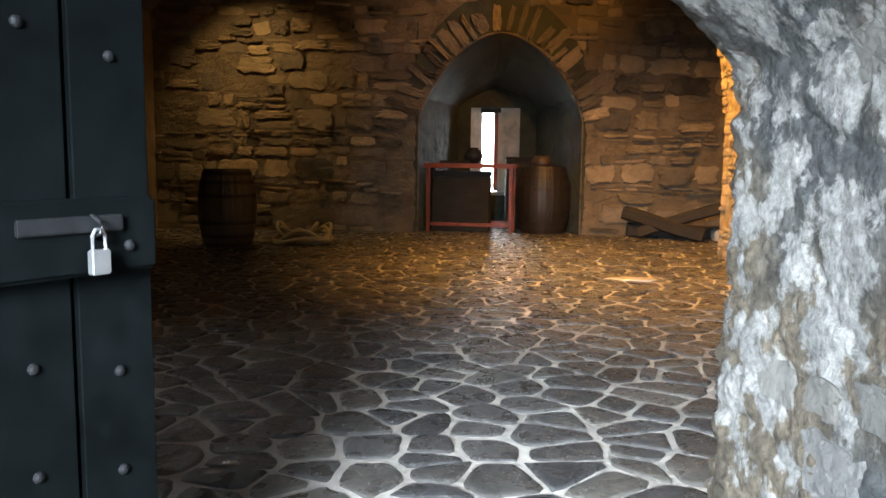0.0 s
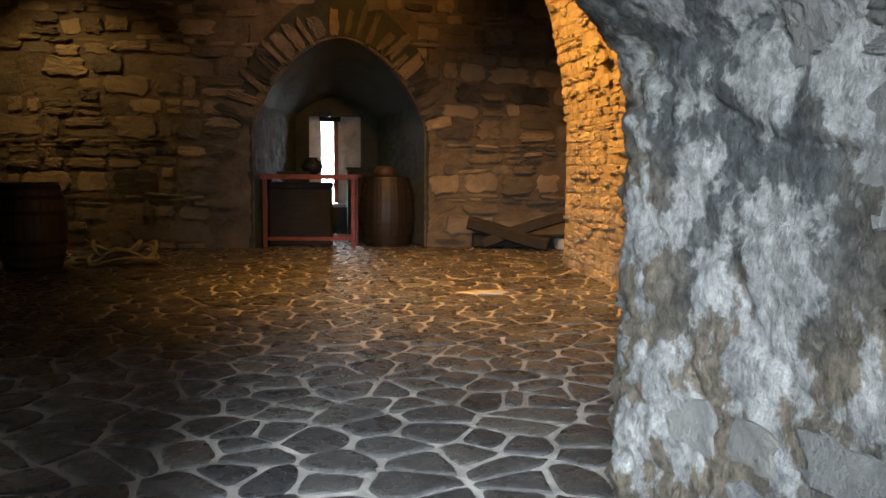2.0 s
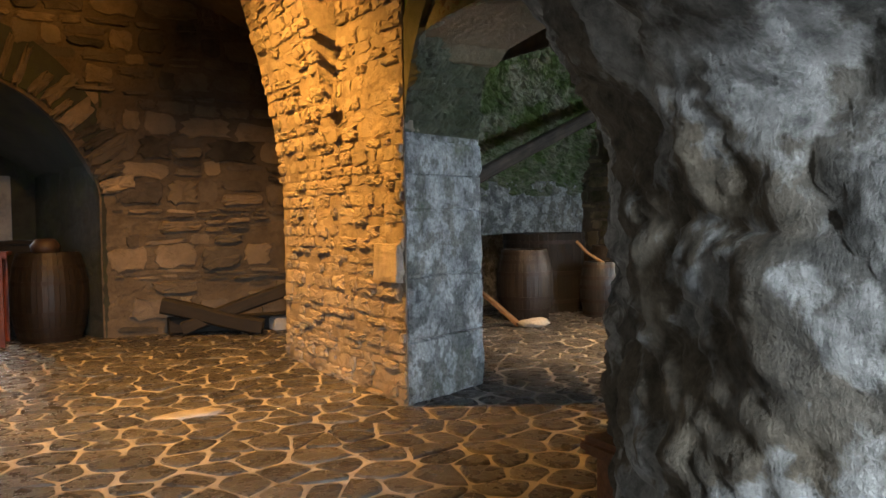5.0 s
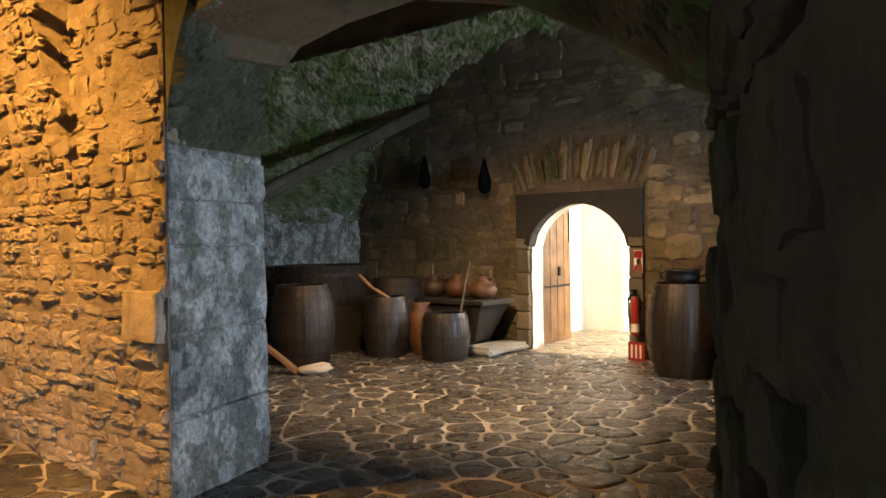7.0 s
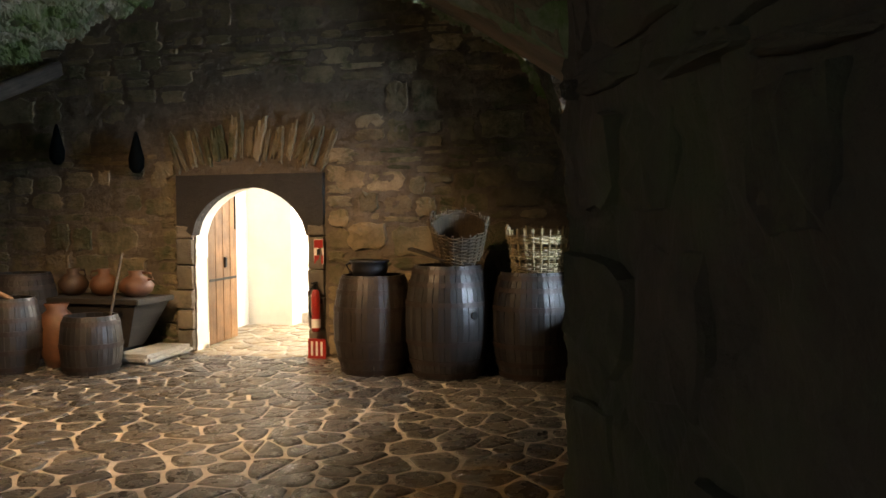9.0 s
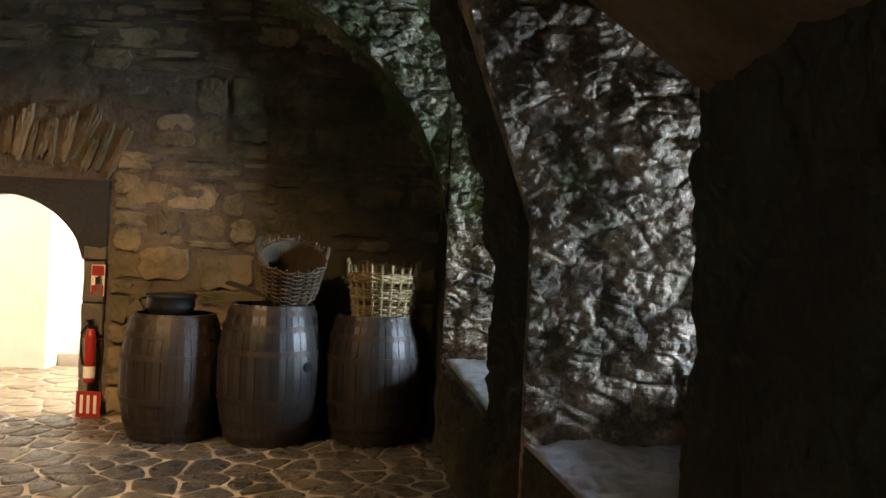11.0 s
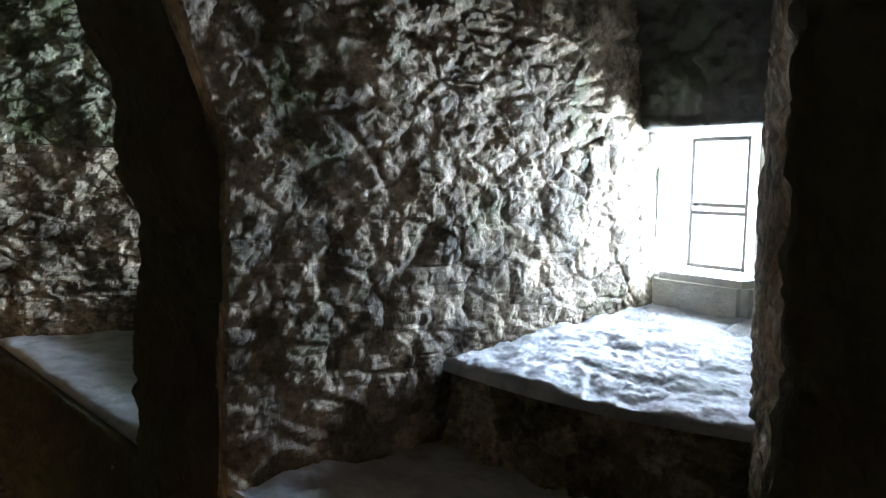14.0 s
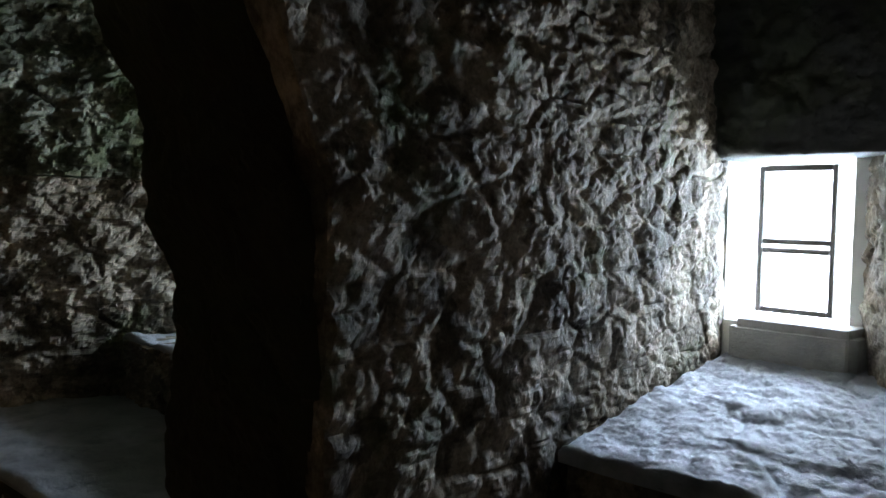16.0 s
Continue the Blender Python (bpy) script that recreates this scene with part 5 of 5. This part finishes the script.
def east_curve(k):
    y = 7.72 - 1.78 * k
    lean = (k - 0.5) * 1.1
    return Vector((8.51, y, 1.98 + 0.12 * math.sin(math.pi * k))), Vector((0, -math.cos(lean), -math.sin(lean) * 1)).normalized(), Vector((0, -math.sin(lean), math.cos(lean))), -X, 1.9


def east_free(u, v, w, h):
    y = 10.9 - u
    if abs(y - DC) - w < 0.92 and v - h < 2.55:
        return abs(y - DC) - w > 0.90
    f = (y - VC) / VR
    return abs(f) < 1 and v < VS + VT * math.sqrt(1 - f * f) + 0.15


placed = courses(lambda u, v: (Vector((8.51, 10.9 - u, v)), -Y, Z, -X), 7.9, 4.2, 41, (0.07, 0.36), (0.18, 0.6), 0.02, (0.0, 0.030), east_free, drop=0.14, skew=4)
placed = [p for p in placed if p[1].translation.z < 3.0] + [p for p in placed if p[1].translation.z >= 3.0]
rng = random.Random(43)
for side in (1, -1):
    z = 0.02
    while z < 2.1:
        h, w = rng.uniform(0.12, 0.28), rng.uniform(0.18, 0.32)
        placed.insert(0, (rng.randrange(12), axes(Vector((8.51, DC + side * (0.91 + w / 2), z + h / 2)), -Y, Z, -X, w, h - 0.014, rng.uniform(0.012, 0.03))))
        z += h
lay("wall_stone", wall_east, STONES_E, arch_ring(east_curve, 19, 0.50, 0.035, 42) + placed, EASTSTONE, 300)
# dressed stones of the doorway: jambs and the arched head
DOORSTONE = stone_material("doorway_stone", [(0.16, 0.14, 0.11), (0.24, 0.21, 0.16), (0.12, 0.11, 0.09)], (0.10, 0.09, 0.075), 0.85, 20, 0.02)
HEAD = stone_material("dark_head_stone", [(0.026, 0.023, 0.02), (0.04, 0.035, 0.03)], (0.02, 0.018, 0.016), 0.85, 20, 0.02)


def head_piece(side):
    """Half of the doorway's arched head, cut to the curve."""
    bm = bmesh.new()
    n = 14
    lo, hi = [], []
    for i in range(n + 1):
        f = i / n
        y = DC + side * (DH * 1.0) * f
        g = min(1.0, f)
        z = 1.30 + 0.52 * (1 - g ** 2.0) ** 0.62
        lo.append((y, z))
        hi.append((DC + side * 0.88 * f, 1.96))
    lo.append((DC + side * 0.88, 1.42))
    hi.append((DC + side * 0.88, 1.96))
    rows = []
    for x in (8.455, 8.60):
        rows.append(([bm.verts.new((x, *p)) for p in lo], [bm.verts.new((x, *p)) for p in hi[:-1]]))
    (l0, h0), (l1, h1) = rows
    for i in range(n):
        for a, b, c, d in ((l0[i], l0[i + 1], h0[i + 1], h0[i]), (l1[i], l1[i + 1], h1[i + 1], h1[i]), (l0[i], l0[i + 1], l1[i + 1], l1[i]), (h0[i], h0[i + 1], h1[i + 1], h1[i])):
            bm.faces.new((a, b, c, d))
    bm.faces.new((l0[n], l0[n + 1], h0[n]))
    bm.faces.new((l0[n], l0[n + 1], l1[n + 1], l1[n]))
    bm.faces.new((l0[n + 1], h0[n], h1[n], l1[n + 1]))
    bmesh.ops.recalc_face_normals(bm, faces=bm.faces)
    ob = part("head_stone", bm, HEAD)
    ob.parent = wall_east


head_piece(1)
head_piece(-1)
JAMBS = unit_stones("block", 6, 16, 0.06, 12, 0.03)
rng = random.Random(8)
jambs = []
for side in (1, -1):
    z = 0.02
    while z < 1.36:
        h = min(rng.uniform(0.18, 0.42), 1.42 - z)
        w = rng.choice((0.20, 0.20, 0.30)) if side > 0 else 0.19
        jambs.append((rng.randrange(6), axes(Vector((8.50, DC + side * (DH + 0.005 + w / 2), z + h / 2)), -Y, Z, -X, w - 0.008, h - 0.012, 0.05)))
        z += h
lay("block", wall_east, JAMBS, jambs, DOORSTONE, 40)


# half-buried stones of the entrance jamb and of the wall above the bench
JAMB_LONG = sum(math.hypot(c - a, d - b) for (a, b), (c, d) in zip(JAMB, JAMB[1:]))
SOUTH_LONG = sum(math.hypot(c - a, d - b) for (a, b), (c, d) in zip(SOUTH, SOUTH[1:]))


def jamb_frame(u, v):
    p, n = jamb_face(min(1.0, u / JAMB_LONG), v / 3.1)
    q, _ = jamb_face(min(1.0, u / JAMB_LONG), (v + 0.05) / 3.1)
    up, right = (q - p).normalized(), Z.cross(n).normalized()
    return p, right, up, right.cross(up).normalized()


def south_frame(u, v):
    p, n = along(SOUTH, min(1.0, u / SOUTH_LONG))
    return Vector((p.x, p.y, v)), Z.cross(n).normalized(), Z, n


def jamb_keep(u, v, w, h):
    """Only small stones round the bend, none under the overhang."""
    return not (u > 3.2 and v > 1.35) and not 3.75 < u + w < 5.2 and not (u > 3.2 and w > 0.2)


STONES_J = unit_stones("wall_stone", 12, 51, 0.5, 20, 0.16)
STONES_S = unit_stones("wall_stone", 12, 52, 0.3, 16, 0.09)
placed = courses(jamb_frame, JAMB_LONG, 3.0, 53, (0.09, 0.34), (0.16, 0.42), 0.03, (0.003, 0.024), jamb_keep, drop=0.3, skew=8)
lay("wall_stone", wall_south, STONES_J, placed, JAMBSTONE, 300)
placed = courses(south_frame, SOUTH_LONG, 3.6, 54, (0.10, 0.34), (0.2, 0.5), 0.03, (0.03, 0.05), lambda u, v, w, h: u - w > 0.25, drop=0.1, skew=5)
lay("wall_stone", wall_south_room, STONES_S, placed, SHADED_STONE, 120)
# ---- floor stones, laid by cells between scattered centres ----


def clip_cell(poly, a, b):
    """The part of a polygon nearer to a than to b."""
    mx, my, nx, ny = (a[0] + b[0]) / 2, (a[1] + b[1]) / 2, b[0] - a[0], b[1] - a[1]
    out = []
    for i in range(len(poly)):
        p, q = poly[i], poly[(i + 1) % len(poly)]
        dp, dq = (p[0] - mx) * nx + (p[1] - my) * ny, (q[0] - mx) * nx + (q[1] - my) * ny
        if dp <= 0:
            out.append(p)
        if dp * dq < 0:
            s = dp / (dp - dq)
            out.append((p[0] + (q[0] - p[0]) * s, p[1] + (q[1] - p[1]) * s))
    return out


def paving(inside, x0, x1, y0, y1, sx, sy, seed, near):
    rng = random.Random(seed)
    grid = {}
    nx, ny = int((x1 - x0) / sx), int((y1 - y0) / sy)
    for j in range(ny):
        for i in range(nx):
            grid[(i, j)] = (x0 + (i + 0.5 + 0.5 * (j % 2) + rng.uniform(-0.5, 0.5)) * sx, y0 + (j + 0.5 + rng.uniform(-0.5, 0.5)) * sy)
    cells = []
    for (i, j), c in grid.items():
        if not inside(*c):
            continue
        poly = [(c[0] - sx * 1.3, c[1] - sy * 1.3), (c[0] + sx * 1.3, c[1] - sy * 1.3), (c[0] + sx * 1.3, c[1] + sy * 1.3), (c[0] - sx * 1.3, c[1] + sy * 1.3)]
        for di in range(-2, 3):
            for dj in range(-2, 3):
                if (di or dj) and (i + di, j + dj) in grid:
                    poly = clip_cell(poly, c, grid[(i + di, j + dj)])
        if len(poly) < 3:
            continue
        gx, gy = sum(p[0] for p in poly) / len(poly), sum(p[1] for p in poly) / len(poly)
        cells.append(((gx, gy), poly, rng.uniform(0.66, 0.86), rng.uniform(0.004, 0.013), rng.uniform(-0.02, 0.02), rng.uniform(-0.02, 0.02)))
    cells.sort(key=lambda c: near(*c[0]))
    return cells


def cell_stone(cell):
    (gx, gy), poly, shrink, top, tx, ty = cell
    ring = []
    n = len(poly)
    for k in range(n):
        p, q = poly[k], poly[(k + 1) % n]
        for s in (0.14, 0.5, 0.86):
            w = 1 + 0.10 * noise.noise(Vector((p[0] * 9 + s * 5, p[1] * 9, 3))) - (0.03 if s != 0.5 else 0)
            ring.append(((p[0] + (q[0] - p[0]) * s - gx) * w, (p[1] + (q[1] - p[1]) * s - gy) * w))
    k = len(ring)
    size = math.sqrt(sum(x * x + y * y for x, y in ring) / k)
    shrink = 1 - min(0.3, (0.005 + 0.036 * (1 - shrink)) / size)
    vs, fs = [], []
    for f, z in ((shrink, -0.03), (shrink, top - 0.012), (shrink * 0.95, top - 0.003), (shrink * 0.8, top)):
        vs += [(x * f, y * f, z + (tx * x + ty * y) * (z > -0.02)) for x, y in ring]
    for r in range(3):
        for i in range(k):
            fs.append((r * k + i, r * k + (i + 1) % k, (r + 1) * k + (i + 1) % k, (r + 1) * k + i))
    vs.append((0, 0, top + 0.001))
    fs += [(3 * k + i, 3 * k + (i + 1) % k, 4 * k) for i in range(k)]
    return vs, fs


def floor_inside(x, y):
    if x < 2.6:
        return -5.2 < x and y < 11.5 and (y > 0.6 or (-1.7 < x < 0.5 and y > -2.7)) and not (x > 0.6 and y < 1.6)
    if x < 9.3:
        return 2.7 < y < 10.7
    return 4.6 < y < 8.1 and x < 11.4


def lay_floor(cells, single, mat=COBBLE):
    rest_v, rest_f, base = [], [], 0
    for idx, cell in enumerate(cells):
        vs, fs = cell_stone(cell)
        (gx, gy) = cell[0]
        if idx < single:
            me = bpy.data.meshes.new("paving_stone")
            me.from_pydata(vs, [], fs)
            me.polygons.foreach_set("use_smooth", [True] * len(fs))
            me.materials.append(mat)
            ob = new("paving_stone", me)
            ob.parent = floor
            ob.location = (gx, gy, 0)
        else:
            rest_v += [(x + gx, y + gy, z) for x, y, z in vs]
            rest_f += [tuple(base + i for i in f) for f in fs]
            base += len(vs)
    me = bpy.data.meshes.new("paving_stones")
    me.from_pydata(rest_v, [], rest_f)
    me.polygons.foreach_set("use_smooth", [True] * len(rest_f))
    me.materials.append(mat)
    ob = new("paving_stones", me)
    ob.parent = floor
    tagged(ob, kind="stuff")


cells = paving(floor_inside, -5.4, 12.0, -2.8, 11.7, 0.30, 0.21, 5, lambda x, y: min(math.hypot(x + 0.2, y - 1.8), math.hypot(x - 1.8, y - 4.4) + 0.3))
lay_floor([c for c in cells if c[0][0] < 8.4], 270)
# stones from the doorway on take the copy with light in its colour
lay_floor([c for c in cells if c[0][0] >= 8.4], 30, LIT_COBBLE)

# pale slab that stands in for the orange lamp's highlight on the floor
bm = bmesh.new()
rim = [(0.26 * math.cos(a) * (1 + 0.25 * noise.noise(Vector((math.cos(a) * 2, math.sin(a) * 2, 8)))), 0.10 * math.sin(a) * (1 + 0.5 * noise.noise(Vector((math.cos(a) * 2, 5, math.sin(a) * 2))))) for a in (2 * math.pi * k / 18 for k in range(18))]
lathe_rings = [[bm.verts.new((x * f, y * f, z)) for x, y in rim] for f, z in ((1.0, -0.02), (1.0, 0.010), (0.9, 0.019), (0.5, 0.022))]
for a, b in zip(lathe_rings, lathe_rings[1:]):
    for k in range(18):
        bm.faces.new((a[k], a[(k + 1) % 18], b[(k + 1) % 18], b[k]))
bm.faces.new(lathe_rings[-1])
patch = part("paving_stone", bm, JOINT, floor, "pale slab shaped as the lamp's floor highlight", smooth=True)
patch.location = (1.06, 6.25, 0)
